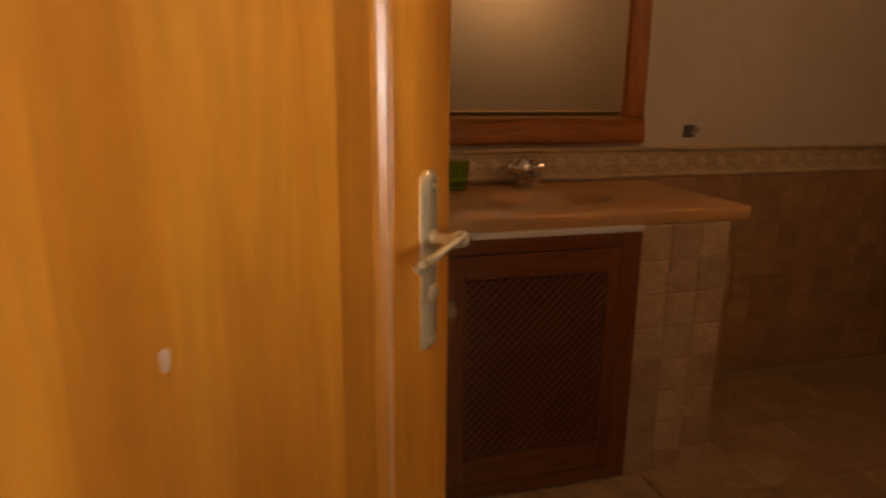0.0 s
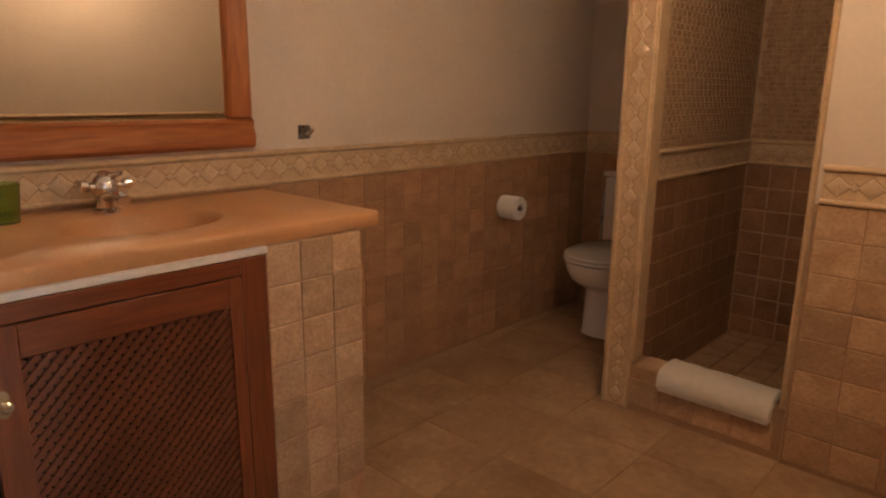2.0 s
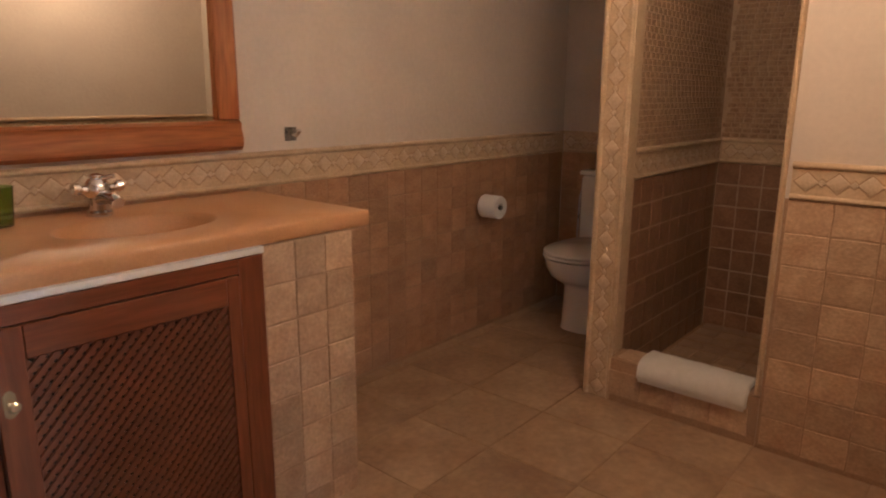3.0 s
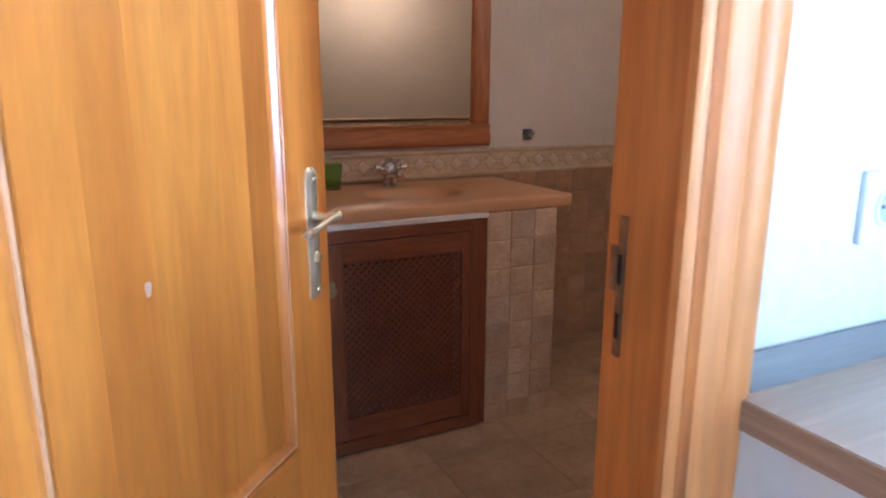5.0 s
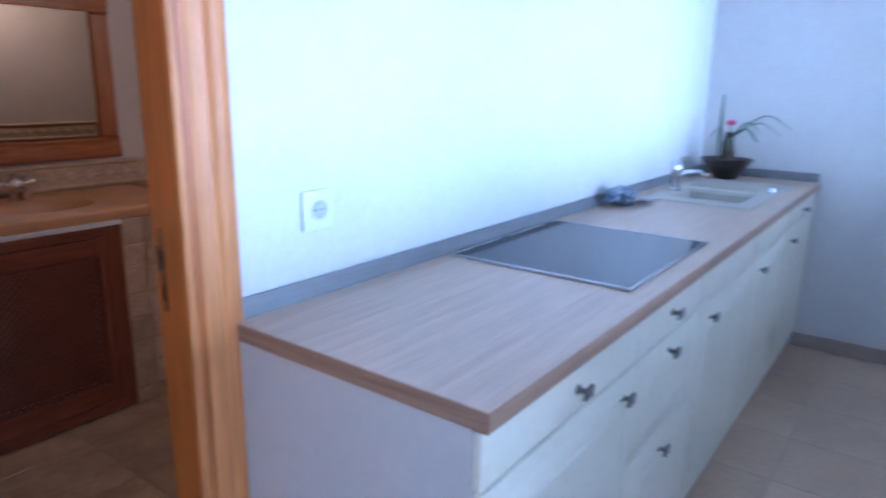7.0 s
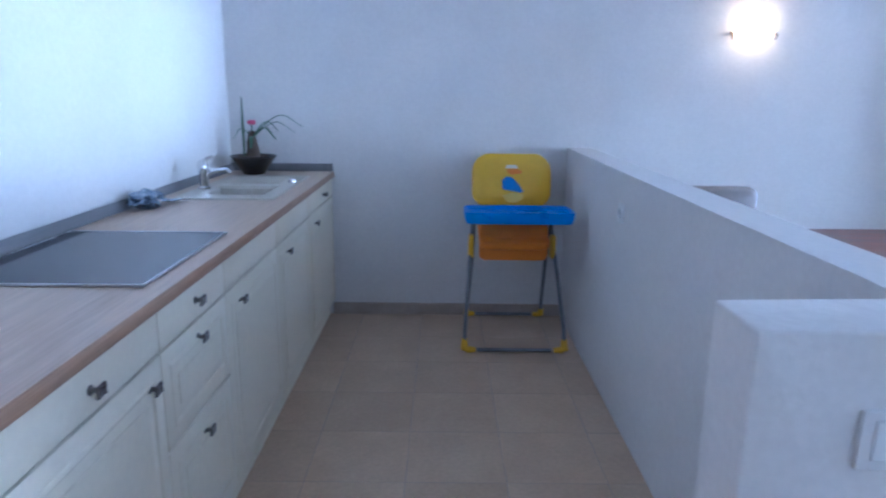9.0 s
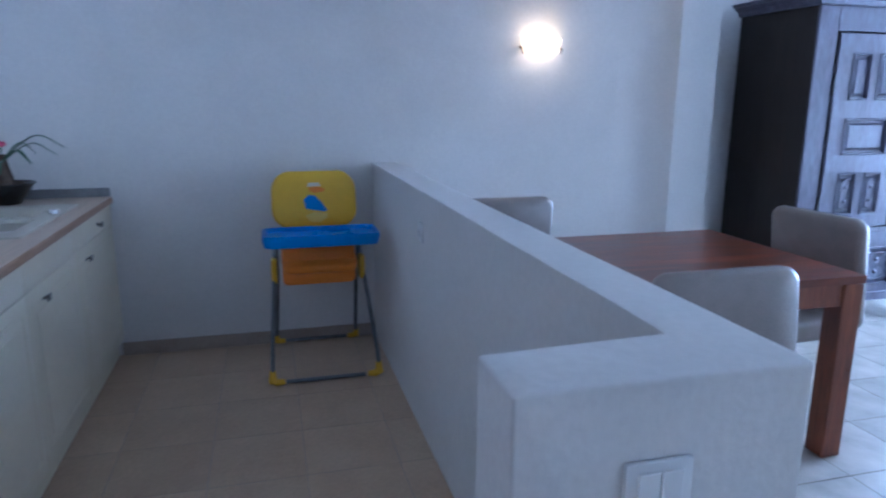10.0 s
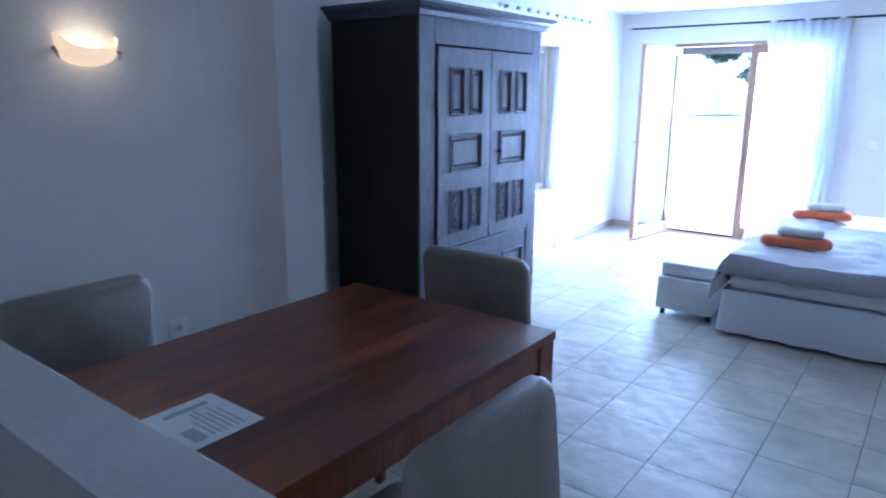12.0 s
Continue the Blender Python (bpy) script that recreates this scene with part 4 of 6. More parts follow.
lathe(bm, [(0.04, 0.7505), (0.042, 0.753), (0.02, 0.753), (0.018, 0.75)], center=(3.555, 0.55, 0), seg=20)
part("waste", bm, DARK, sink)
bm = bmesh.new()
lathe(bm, [(0.022, 0.9), (0.022, 0.912), (0.018, 0.925), (0.006, 0.926)], center=(3.84, 0.365, 0), seg=16)
part("overflow_knob", bm, CHROME, sink)
kt = thing("kitchen_tap", "chrome kitchen mixer tap at the back of the sink", "tap", at=(3.575, 0.725, 0.908))
bm = bmesh.new()
lathe(bm, [(0.028, 0), (0.028, 0.008), (0.022, 0.014), (0.022, 0.07), (0.026, 0.08), (0.026, 0.12), (0.018, 0.135), (0.004, 0.138)], seg=18)
part("body", bm, CHROME, kt)
bm = bmesh.new()
tube(bm, [(0, 0, 0.06), (0.006, -0.05, 0.085), (0.01, -0.11, 0.092), (0.011, -0.125, 0.075)], [0.013, 0.012, 0.011, 0.012], 12)
part("spout", bm, CHROME, kt)
bm = bmesh.new()
tube(bm, [(0, 0, 0.13), (0.02, -0.01, 0.142), (0.07, -0.02, 0.148)], [0.01, 0.007, 0.006], 10)
part("lever", bm, CHROME, kt)
hob = thing("hob", "black ceramic glass hob with a thin steel rim in the worktop", "hob")
block("glass_plate", (1.975, 2.588, 0.312, 0.815, 0.9005, 0.906), HOB, hob, bevel=0.001)
bm = bmesh.new()
for d in ((1.966, 1.975, 0.304, 0.823), (2.588, 2.597, 0.304, 0.823), (1.975, 2.588, 0.304, 0.312), (1.975, 2.588, 0.815, 0.823)):
    solid(bm, *d, 0.9005, 0.9075, bevel=0.0015)
part("rim", bm, STEEL, hob, "thin brushed steel rim")



def front(parent, name, x0, x1, z0, z1, knob=None, style="plain"):
    """A cream front with a fielded centre; its face looks to -y."""
    f = block(name, (x0 + 0.0015, x1 - 0.0015, 0.258, 0.274, z0 + 0.0015, z1 - 0.0015), CREAM, parent, bevel=0.003, seg=2)
    if style != "plain":
        bm = bmesh.new()
        i = 0.058
        rings = []
        for inset, y in ((i - 0.014, 0.2575), (i - 0.008, 0.2525), (i - 0.004, 0.2525), (i + 0.003, 0.2575)):
            rings.append([bm.verts.new(p) for p in ((x0 + inset, y, z0 + inset), (x1 - inset, y, z0 + inset), (x1 - inset, y, z1 - inset), (x0 + inset, y, z1 - inset))])
        for a, b in zip(rings, rings[1:]):
            for k in range(4):
                bm.faces.new((a[k], a[(k + 1) % 4], b[(k + 1) % 4], b[k]))
        solid(bm, x0 + i + 0.03, x1 - i - 0.03, 0.2535, 0.259, z0 + i + 0.03, z1 - i - 0.03, bevel=0.003)
        part("moulding", bm, CREAM, f)
    if knob:
        bm = bmesh.new()
        lathe(bm, [(0.011, 0), (0.011, 0.002), (0.006, 0.004), (0.006, 0.014), (0.01, 0.018)], seg=10, m=Matrix.Translation((knob[0], 0.258, knob[1])) @ pose(0, 0, 0, 90))
        prev = None
        for y, q in ((0.241, 0.8), (0.239, 1.0), (0.235, 1.0), (0.232, 0.85), (0.2335, 0.5)):
            ring = [bm.verts.new((knob[0] + 0.0165 * q * a, y, knob[1] + 0.0125 * q * b)) for a, b in ((-1, -1), (0, -0.82), (1, -1), (0.85, 0), (1, 1), (0, 0.82), (-1, 1), (-0.85, 0))]
            if prev:
                for k in range(8):
                    bm.faces.new((prev[k], prev[(k + 1) % 8], ring[(k + 1) % 8], ring[k]))
            else:
                bm.faces.new(ring[::-1])
            prev = ring
        bm.faces.new(prev)
        part("knob", bm, PEWTER, f, "dark pewter square knob")
    return f


UNITS = [(1.272, 1.915, "door_unit", 1.607, 1.845), (1.915, 2.395, "drawer_unit", 2.155, 0), (2.395, 3.04, "door_unit", None, 2.53), (3.04, 3.66, "door_unit", None, 3.21), (3.66, 4.42, "door_unit", 4.1, 3.84)]
for x0, x1, kind, k1, k2 in UNITS:
    u = thing("base_cabinet", f"cream panelled kitchen base unit with {'three drawers' if kind == 'drawer_unit' else 'a drawer front and a door'}", "cabinet", group="kitchen base units")
    block("side_board", (x0, x0 + 0.016, 0.276, 0.858, 0.0 if x0 < 1.3 else 0.1, 0.863), SIDE, u, bevel=0.001)
    block("side_board", (x1 - 0.016, x1, 0.276, 0.858, 0.1, 0.863), SIDE, u, bevel=0.001)
    block("bottom_board", (x0 + 0.016, x1 - 0.016, 0.276, 0.858, 0.1, 0.118), SIDE, u, bevel=0)
    block("back_board", (x0 + 0.016, x1 - 0.016, 0.846, 0.858, 0.118, 0.863), SIDE, u, bevel=0)
    block("plinth", (x0, x1, 0.29, 0.304, 0, 0.098), CREAM, u, bevel=0.001)
    if kind == "drawer_unit":
        for z0, z1, kz in ((0.755, 0.86, 0.81), (0.49, 0.752, 0.705), (0.1, 0.487, 0.425)):
            front(u, "drawer", x0, x1, z0, z1, (k1, kz), "plain" if z0 > 0.7 else "panel")
    else:
        front(u, "drawer", x0, x1, 0.755, 0.86, (k1, 0.805) if k1 else None)
        front(u, "cupboard_door", x0, x1, 0.1, 0.752, (k2, 0.695), "panel")

# Things on the worktop and walls.
plant = thing("potted_orchid", "arching green plant with a pink bud in a black cone pot", "plant", at=(4.2, 0.662, 0.905))
bm = bmesh.new()
lathe(bm, [(0.055, 0), (0.06, 0.003), (0.118, 0.09), (0.132, 0.1), (0.128, 0.104), (0.11, 0.09), (0.04, 0.075)], seg=28)
part("pot", bm, POT, plant, "flared black glazed pot")
bm = bmesh.new()
lathe(bm, [(0.105, 0.086), (0.08, 0.094), (0.03, 0.1), (0.002, 0.1)], seg=20)
for i in range(14):
    a = i * 2.4
    lathe(bm, [(0.012, 0), (0.016, 0.01), (0.01, 0.02)], center=(math.cos(a) * 0.07, math.sin(a) * 0.07, 0.086), seg=7)
part("soil", bm, BARK, plant)
bm = bmesh.new()
tube(bm, [(0, 0, 0.09), (0.006, 0, 0.13), (0, 0.004, 0.18), (0.002, 0, 0.24)], [0.045, 0.036, 0.03, 0.016], 10)
part("stem", bm, BARK, plant)


def strap(bm, pts, w):
    prev = None
    pts = [Vector(p) for p in pts]
    for i, p in enumerate(pts):
        u = i / (len(pts) - 1)
        d = (pts[min(i + 1, len(pts) - 1)] - pts[max(i - 1, 0)]).normalized()
        s = d.cross(Vector((0, 0, 1)))
        s = s.normalized() if s.length > 0.05 else Vector((0.7, 0.7, 0))
        ww = w * (0.35 + 0.65 * math.sin(math.pi * min(1, u * 0.9 + 0.12)))
        row = [bm.verts.new(p - s * ww), bm.verts.new(p - Vector((0, 0, ww * 0.4))), bm.verts.new(p + s * ww)]
        if prev:
            for k in range(2):
                bm.faces.new((prev[k], prev[k + 1], row[k + 1], row[k]))
        prev = row


for dx, dy, up, reach in ((-0.15, -0.9, 0.34, 0.3), (0.05, -1, 0.3, 0.24), (-0.9, -0.2, 0.22, 0.16), (0.1, 0.9, 0.26, 0.11), (-0.6, -0.8, 0.27, 0.2), (0.5, -0.6, 0.3, 0.16)):
    bm = bmesh.new()
    n = math.hypot(dx, dy)
    pts = [(dx / n * reach * u, dy / n * reach * u, 0.2 + (up - 0.2) * math.sin(math.pi * min(1, u * 1.15) * 0.62) - 0.08 * max(0, u - 0.55) ** 1.2 * 2) for u in (i / 12 for i in range(13))]
    strap(bm, pts, 0.013)
    part("leaf", bm, LEAF, plant)
bm = bmesh.new()
strap(bm, [(0, 0.05, 0.1 + 0.33 * i / 6) for i in range(7)], 0.016)
part("leaf", bm, LEAF, plant, "tall upright grey-green leaf")
bm = bmesh.new()
for k in range(6):
    a = k * math.pi / 3
    lathe(bm, [(0.003, 0), (0.012, 0.008), (0.01, 0.02), (0.002, 0.026)], center=(math.cos(a) * 0.013 + 0.002, math.sin(a) * 0.013, 0.275), seg=8)
part("bud", bm, PINK, plant, "pink flower bud")
bm = bmesh.new()
tube(bm, [(0.002, 0, 0.235), (0.003, 0.002, 0.28)], 0.004, 6)
part("stalk", bm, LEAF, plant)
foil = thing("foil_package", "crumpled blue and silver foil package on the worktop", "package", at=(3.06, 0.775, 0.9))
bm = bmesh.new()
bmesh.ops.create_icosphere(bm, subdivisions=3, radius=1)
for v in bm.verts:
    n = 1 + 0.5 * noise.noise(v.co * 2.3) + 0.22 * noise.noise(v.co * 6)
    v.co = Vector((v.co.x * 0.075 * n, v.co.y * 0.06 * n, 0.036 + v.co.z * 0.036 * n))
zmin = min(v.co.z for v in bm.verts)
for v in bm.verts:
    v.co.z -= zmin
part("pack", bm, FOIL, foil, smooth=False)
bm = bmesh.new()
prev = None
for i in range(6):
    row = [bm.verts.new((0.05 + i * 0.022, -0.045 + j * 0.022 - i * 0.012, 0.012 + 0.012 * noise.noise(Vector((i, j, 1.3))) + 0.002 * (5 - i))) for j in range(5)]
    if prev:
        for j in range(4):
            bm.faces.new((prev[j], prev[j + 1], row[j + 1], row[j]))
    prev = row
r = bmesh.ops.extrude_face_region(bm, geom=bm.faces[:])
bmesh.ops.translate(bm, verts=[v for v in r["geom"] if isinstance(v, bmesh.types.BMVert)], vec=(0, 0, 0.003))
part("flap", bm, FOIL, foil, smooth=False)


# Grey for the uncut socket recess: its shade put into a flat disc's colour.
SOCKET_WELL = mat("shaded_socket_well", (0.5, 0.51, 0.52), None, 5, 0.4)


def socket(name, label, at, turn, w=0.088, h=0.088):
    s = thing(name, label, "socket", group="wall sockets", at=at, turn=turn)
    block("cover_plate", (-w / 2, w / 2, -0.009, 0, -h / 2, h / 2), PLASTIC, s, bevel=0.003, seg=2)
    rot = Matrix.Translation((0, -0.009, 0)) @ pose(0, 0, 0, 90)
    bm = bmesh.new()
    lathe(bm, [(0.025, -0.002), (0.025, 0.003), (0.023, 0.0045), (0.0205, 0.003), (0.0195, 0.0008), (0.0195, -0.002)], seg=28, m=rot)
    part("socket_ring", bm, PLASTIC, s)
    bm = bmesh.new()
    lathe(bm, [(0.0193, -0.001), (0.0193, 0.0005)], seg=24, m=rot)
    part("socket_well", bm, SOCKET_WELL, s)
    # Contact holes are flat black discs, their inner shade given as colour.
    for dx in (-0.0095, 0.0095):
        bm = bmesh.new()
        lathe(bm, [(0.003, 0), (0.003, 0.0012)], seg=8, m=Matrix.Translation((dx, -0.009, 0)) @ pose(0, 0, 0, 90))
        part("contact_hole_shade", bm, DARK, s)
    return s


socket("wall_socket", "white round-contact wall socket above the worktop", (1.508, 0.86, 1.092), 0)
socket("wall_socket", "white wall socket on the dining wall", (4.425, -2.47, 0.425), -90, 0.1)
socket("wall_socket", "white wall socket on the low wall", (3.145, -1.154, 0.885), 180, 0.06, 0.08)
ls = thing("light_switch", "white double rocker switch on the end of the low wall", "switch", at=(1.294, -1.049, 0.893), turn=-90)
block("switch_plate", (-0.052, 0.052, -0.01, 0, -0.046, 0.046), PLASTIC, ls, bevel=0.004, seg=2)
for dx in (-0.018, 0.018):
    block("rocker", (dx - 0.017, dx + 0.017, -0.014, -0.0095, -0.03, 0.034), PLASTIC, ls, bevel=0.002, m=Matrix.Rotation(radians(2), 4, "X"))

# High chair.
sws = thing("light_switch", "white light switch beside the french door", "switch", at=(2.14, -8.29, 1.08), turn=180)
block("switch_plate", (-0.045, 0.045, -0.01, 0, -0.045, 0.045), PLASTIC, sws, bevel=0.004, seg=2)
block("rocker", (-0.03, 0.03, -0.013, -0.0095, -0.03, 0.03), PLASTIC, sws, bevel=0.002)
hc = thing("high_chair", "folding high chair with yellow backrest, blue tray and orange seat", "high chair")
for y0, y1, s in ((-0.535, -0.585, 1), (-1.075, -1.01, -1)):
    bm = bmesh.new()
    tube(bm, [(3.80, y0, 0.03), (3.83, y0 - s * 0.003, 0.12), (3.98, (y0 + y1) / 2, 0.42), (4.12, y1, 0.72)], 0.011, 10)
    part("front_leg", bm, TUBE, hc, "grey metal tube leg")
    bm = bmesh.new()
    tube(bm, [(4.385, y1 + s * 0.02, 0.03), (4.36, y1 + s * 0.015, 0.1), (4.16, y1, 0.45), (4.02, y1, 0.68)], 0.011, 10)
    part("rear_leg", bm, TUBE, hc, "grey metal tube leg")
    bm = bmesh.new()
    tube(bm, [(3.82, y0, 0.07), (3.795, y0, 0.022), (3.79, y0 - s * 0.02, 0.018), (3.79, y0 - s * 0.06, 0.018)], [0.015, 0.023, 0.019, 0.013], 10)
    part("foot_cap", bm, YELLOW, hc, "yellow plastic foot")
    bm = bmesh.new()
    tube(bm, [(4.375, y1 + s * 0.02, 0.06), (4.39, y1 + s * 0.02, 0.022), (4.392, y1, 0.016), (4.392, y1 - s * 0.03, 0.016)], [0.014, 0.02, 0.016, 0.012], 10)
    part("foot_cap", bm, YELLOW, hc, "yellow plastic foot")
    bm = bmesh.new()
    solid(bm, 4.0, 4.08, min(y1, y1 + s * 0.03), max(y1, y1 + s * 0.03), 0.47, 0.6, bevel=0.01, seg=2)
    part("joint_bracket", bm, YELLOW, hc, "yellow plastic joint bracket")
for x, y0, y1 in ((3.79, -0.6, -1.0), (4.392, -0.62, -0.97)):
    bm = bmesh.new()
    tube(bm, [(x, y0, 0.017), (x, y1, 0.017)], 0.0105, 10)
    part("cross_tube", bm, TUBE, hc, "grey metal floor tube")
bm = bmesh.new()


def rounded_outline(w, h, r, n=6, top=0.0):
    out = []
    for cx, cy, a0 in ((w / 2 - r, h / 2 - r, 0), (-w / 2 + r, h / 2 - r, 90), (-w / 2 + r, -h / 2 + r, 180), (w / 2 - r, -h / 2 + r, 270)):
        for i in range(n + 1):
            a = radians(a0 + 90 * i / n)
            x, y = cx + r * math.cos(a), cy + r * math.sin(a)
            out.append((x, y + top * (1 - (2 * x / w) ** 2) * (1 if y > 0 else 0)))
    return out


def cushion(bm, w, h, t, r, m, top=0.0, puff=0.012):
    """A rounded pad: outline in the local xy plane, thick along z."""
    rings = []
    for f, z in ((0.93, -t / 2), (0.985, -t / 2 + puff * 0.5), (1.0, -t / 2 + puff), (1.0, t / 2 - puff), (0.985, t / 2 - puff * 0.5), (0.93, t / 2), (0.5, t / 2 + puff * 0.3)):
        rings.append([bm.verts.new((x * f, y * f, z)) for x, y in rounded_outline(w, h, r, top=top)])
    n = len(rings[0])
    for a, b in zip(rings, rings[1:]):
        for k in range(n):
            bm.faces.new((a[k], a[(k + 1) % n], b[(k + 1) % n], b[k]))
    bm.faces.new(rings[0][::-1])
    bm.faces.new(rings[-1])
    bmesh.ops.transform(bm, matrix=m, verts=[v for q in rings for v in q])


back_m = Matrix.Translation((4.2, -0.8, 0.874)) @ pose(0, 0, 0, 78, 0, -90)
cushion(bm, 0.45, 0.29, 0.045, 0.09, back_m, top=0.02)
part("backrest", bm, YELLOW, hc, "rounded yellow padded backrest")
for name, m, pts in (("blue_patch", BLUE, [(-0.04, -0.02), (0.04, -0.035), (0.052, -0.03), (0.03, 0.005), (0.0, 0.035), (-0.025, 0.038), (-0.045, 0.02)]),
                     ("orange_patch", ORANGE, [(-0.02, 0.055), (0.0, 0.046), (0.042, 0.052), (0.046, 0.062), (0.02, 0.072), (-0.022, 0.07)]),
                     ("yellow_patch", PALE_YELLOW, [(-0.042, -0.05), (-0.02, -0.078), (0.02, -0.08), (0.05, -0.062), (0.054, -0.042), (0.0, -0.034)]),
                     ("pale_patch", CREAM, [(-0.03, 0.074), (0.03, 0.074), (0.02, 0.09), (-0.022, 0.09)])):
    bm = bmesh.new()
    for f in (0,):
        a = [bm.verts.new(back_m @ Vector((x * 1.25, y * 1.25 - 0.02, 0.0262))) for x, y in pts]
        b = [bm.verts.new(back_m @ Vector((x * 1.25, y * 1.25 - 0.02, 0.0285))) for x, y in pts]
        bm.faces.new(b)
        for k in range(len(pts)):
            bm.faces.new((a[k], a[(k + 1) % len(pts)], b[(k + 1) % len(pts)], b[k]))
    part(name, bm, m, hc, "plain printed patch on the backrest", smooth=False)
bm = bmesh.new()
cushion(bm, 0.38, 0.3, 0.05, 0.05, pose(4.02, -0.8, 0.6, 12, 0, -90))
cushion(bm, 0.37, 0.21, 0.03, 0.03, pose(3.94, -0.795, 0.585, 84, 0, -90))
part("seat", bm, ORANGE, hc, "orange vinyl seat")
bm = bmesh.new()
n = 26
prev = None
outl = rounded_outline(0.56, 0.27, 0.06)
outl = [(x, y * (0.8 + 0.2 * abs(2 * x / 0.56) ** 2)) for x, y in outl]
for f, z in ((0.9, -0.03), (0.97, -0.03), (1.0, 0.0), (1.0, 0.022), (0.985, 0.028), (0.95, 0.026), (0.92, 0.006), (0.5, 0.004)):
    ring = [bm.verts.new((x * f, y * f, z)) for x, y in outl]
    if prev:
        for k in range(len(outl)):
            bm.faces.new((prev[k], prev[(k + 1) % len(outl)], ring[(k + 1) % len(outl)], ring[k]))
    else:
        bm.faces.new(ring[::-1])
    prev = ring
bm.faces.new(prev)
bmesh.ops.transform(bm, matrix=pose(3.81, -0.8, 0.755, 0, 0, -90), verts=bm.verts[:])
part("tray", bm, BLUE, hc, "blue plastic tray with a raised rim")

# Dining table and chairs.
table = thing("dining_table", "red-brown hardwood dining table with square legs, paper on it", "table")
TX0, TX1, TY0, TY1 = 2.531, 3.478, -2.758, -1.345
xs = [TX0 + (TX1 - TX0) * i / 7 for i in range(8)]
for a, b in zip(xs, xs[1:]):
    block("plank", (a + 0.0001, b - 0.0001, TY0, TY1, 0.73, 0.76), TABLE, table, bevel=0.0, label="red-brown streaked hardwood plank")
for d in ((TX0 + 0.09, TX1 - 0.09, TY0 + 0.012, TY0 + 0.034), (TX0 + 0.09, TX1 - 0.09, TY1 - 0.034, TY1 - 0.012), (TX0 + 0.012, TX0 + 0.034, TY0 + 0.09, TY1 - 0.09), (TX1 - 0.034, TX1 - 0.012, TY0 + 0.09, TY1 - 0.09)):
    block("apron", (*d, 0.64, 0.7295), TABLE_LEG, table, bevel=0.002)
for x in (TX0 + 0.003, TX1 - 0.093):
    for y in (TY0 + 0.003, TY1 - 0.093):
        block("leg", (x, x + 0.09, y, y + 0.09, 0, 0.7295), TABLE_LEG, table, bevel=0.004, label="square red-brown hardwood leg")


def chair(at, turn):
    c = thing("dining_chair", "taupe leatherette dining chair with a padded high back at the table", "chair", group="chairs round the table", at=at, turn=turn)
    bm = bmesh.new()
    cushion(bm, 0.5, 0.5, 0.07, 0.05, pose(0, -0.235, 0.66, 84), top=0.012, puff=0.022)
    part("backrest", bm, LEATHER, c, "padded taupe leatherette backrest")
    bm = bmesh.new()
    cushion(bm, 0.45, 0.45, 0.1, 0.05, pose(0, 0.01, 0.43), puff=0.025)
    part("seat", bm, LEATHER, c, "padded taupe leatherette seat")
    for x in (-0.19, 0.19):
        for y, lean in ((0.18, 0), (-0.2, -0.04)):
            bm = bmesh.new()
            vs = solid(bm, x - 0.02, x + 0.02, y - 0.02, y + 0.02, 0, 0.385, bevel=0.003)
            for v in bm.verts:
                if v.co.z < 0.1:
                    v.co.y += lean
                    v.co.x += (x - v.co.x) * 0.25
            part("leg", bm, TABLE_LEG, c)
    return c


first = chair((2.445, -1.885, 0), -90)
for at, turn in (((3.585, -1.765, 0), 90), ((3.03, -2.785, 0), 3)):
    copy_thing(first, pose(*at, 0, 0, turn))
leaflet = thing("paper_sheet", "printed white sheet of paper lying on the table", "paper", at=(2.92, -1.655, 0.7605), turn=0)
block("sheet", (-0.115, 0.115, -0.098, 0.098, 0, 0.0015), PAPER, leaflet, bevel=0)
bm = bmesh.new()
for i, (a, b) in enumerate(((-0.09, 0.03), (-0.09, 0.05), (-0.09, 0.02), (-0.09, 0.06), (-0.09, 0.045), (-0.09, 0.01))):
    solid(bm, a, b, -0.06 + i * 0.016, -0.055 + i * 0.016, 0.0015, 0.0019)
solid(bm, -0.09, -0.02, 0.04, 0.075, 0.0015, 0.0019)
solid(bm, 0.065, 0.085, -0.06, 0.06, 0.0015, 0.0019)
part("print", bm, INK, leaflet, "grey printed lines")

# Wardrobe.
wd = thing("wardrobe", "tall dark carved oak wardrobe with two panelled doors and a cornice", "wardrobe")
WX, WXB, WY0, WY1 = 3.885, 4.542, -4.965, -3.658
# Sides and carcass in the shade-darkened oak.
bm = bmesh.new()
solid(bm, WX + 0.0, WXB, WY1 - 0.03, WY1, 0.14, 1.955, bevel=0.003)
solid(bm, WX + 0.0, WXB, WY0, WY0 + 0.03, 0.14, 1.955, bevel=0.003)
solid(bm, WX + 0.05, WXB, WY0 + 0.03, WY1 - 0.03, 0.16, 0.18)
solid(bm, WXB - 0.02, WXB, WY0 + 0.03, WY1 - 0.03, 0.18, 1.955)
part("side_panel", bm, SHADED_OAK, wd, "plain oak side panels, shade put into a near-black tone")
bm = bmesh.new()
for d in ((-3.797, WY1 - 0.0005, 0.14, 1.955), (WY0 + 0.0005, -4.85, 0.14, 1.955), (-4.85, -3.797, 1.806, 1.955), (-4.85, -3.797, 0.14, 0.2)):
    solid(bm, WX - 0.012, WX + 0.012, *d, bevel=0.003)
solid(bm, WX - 0.012, WX + 0.012, -4.85, -3.797, 0.6, 0.633, bevel=0.003)
part("face_frame", bm, OAK, wd)
bm = bmesh.new()
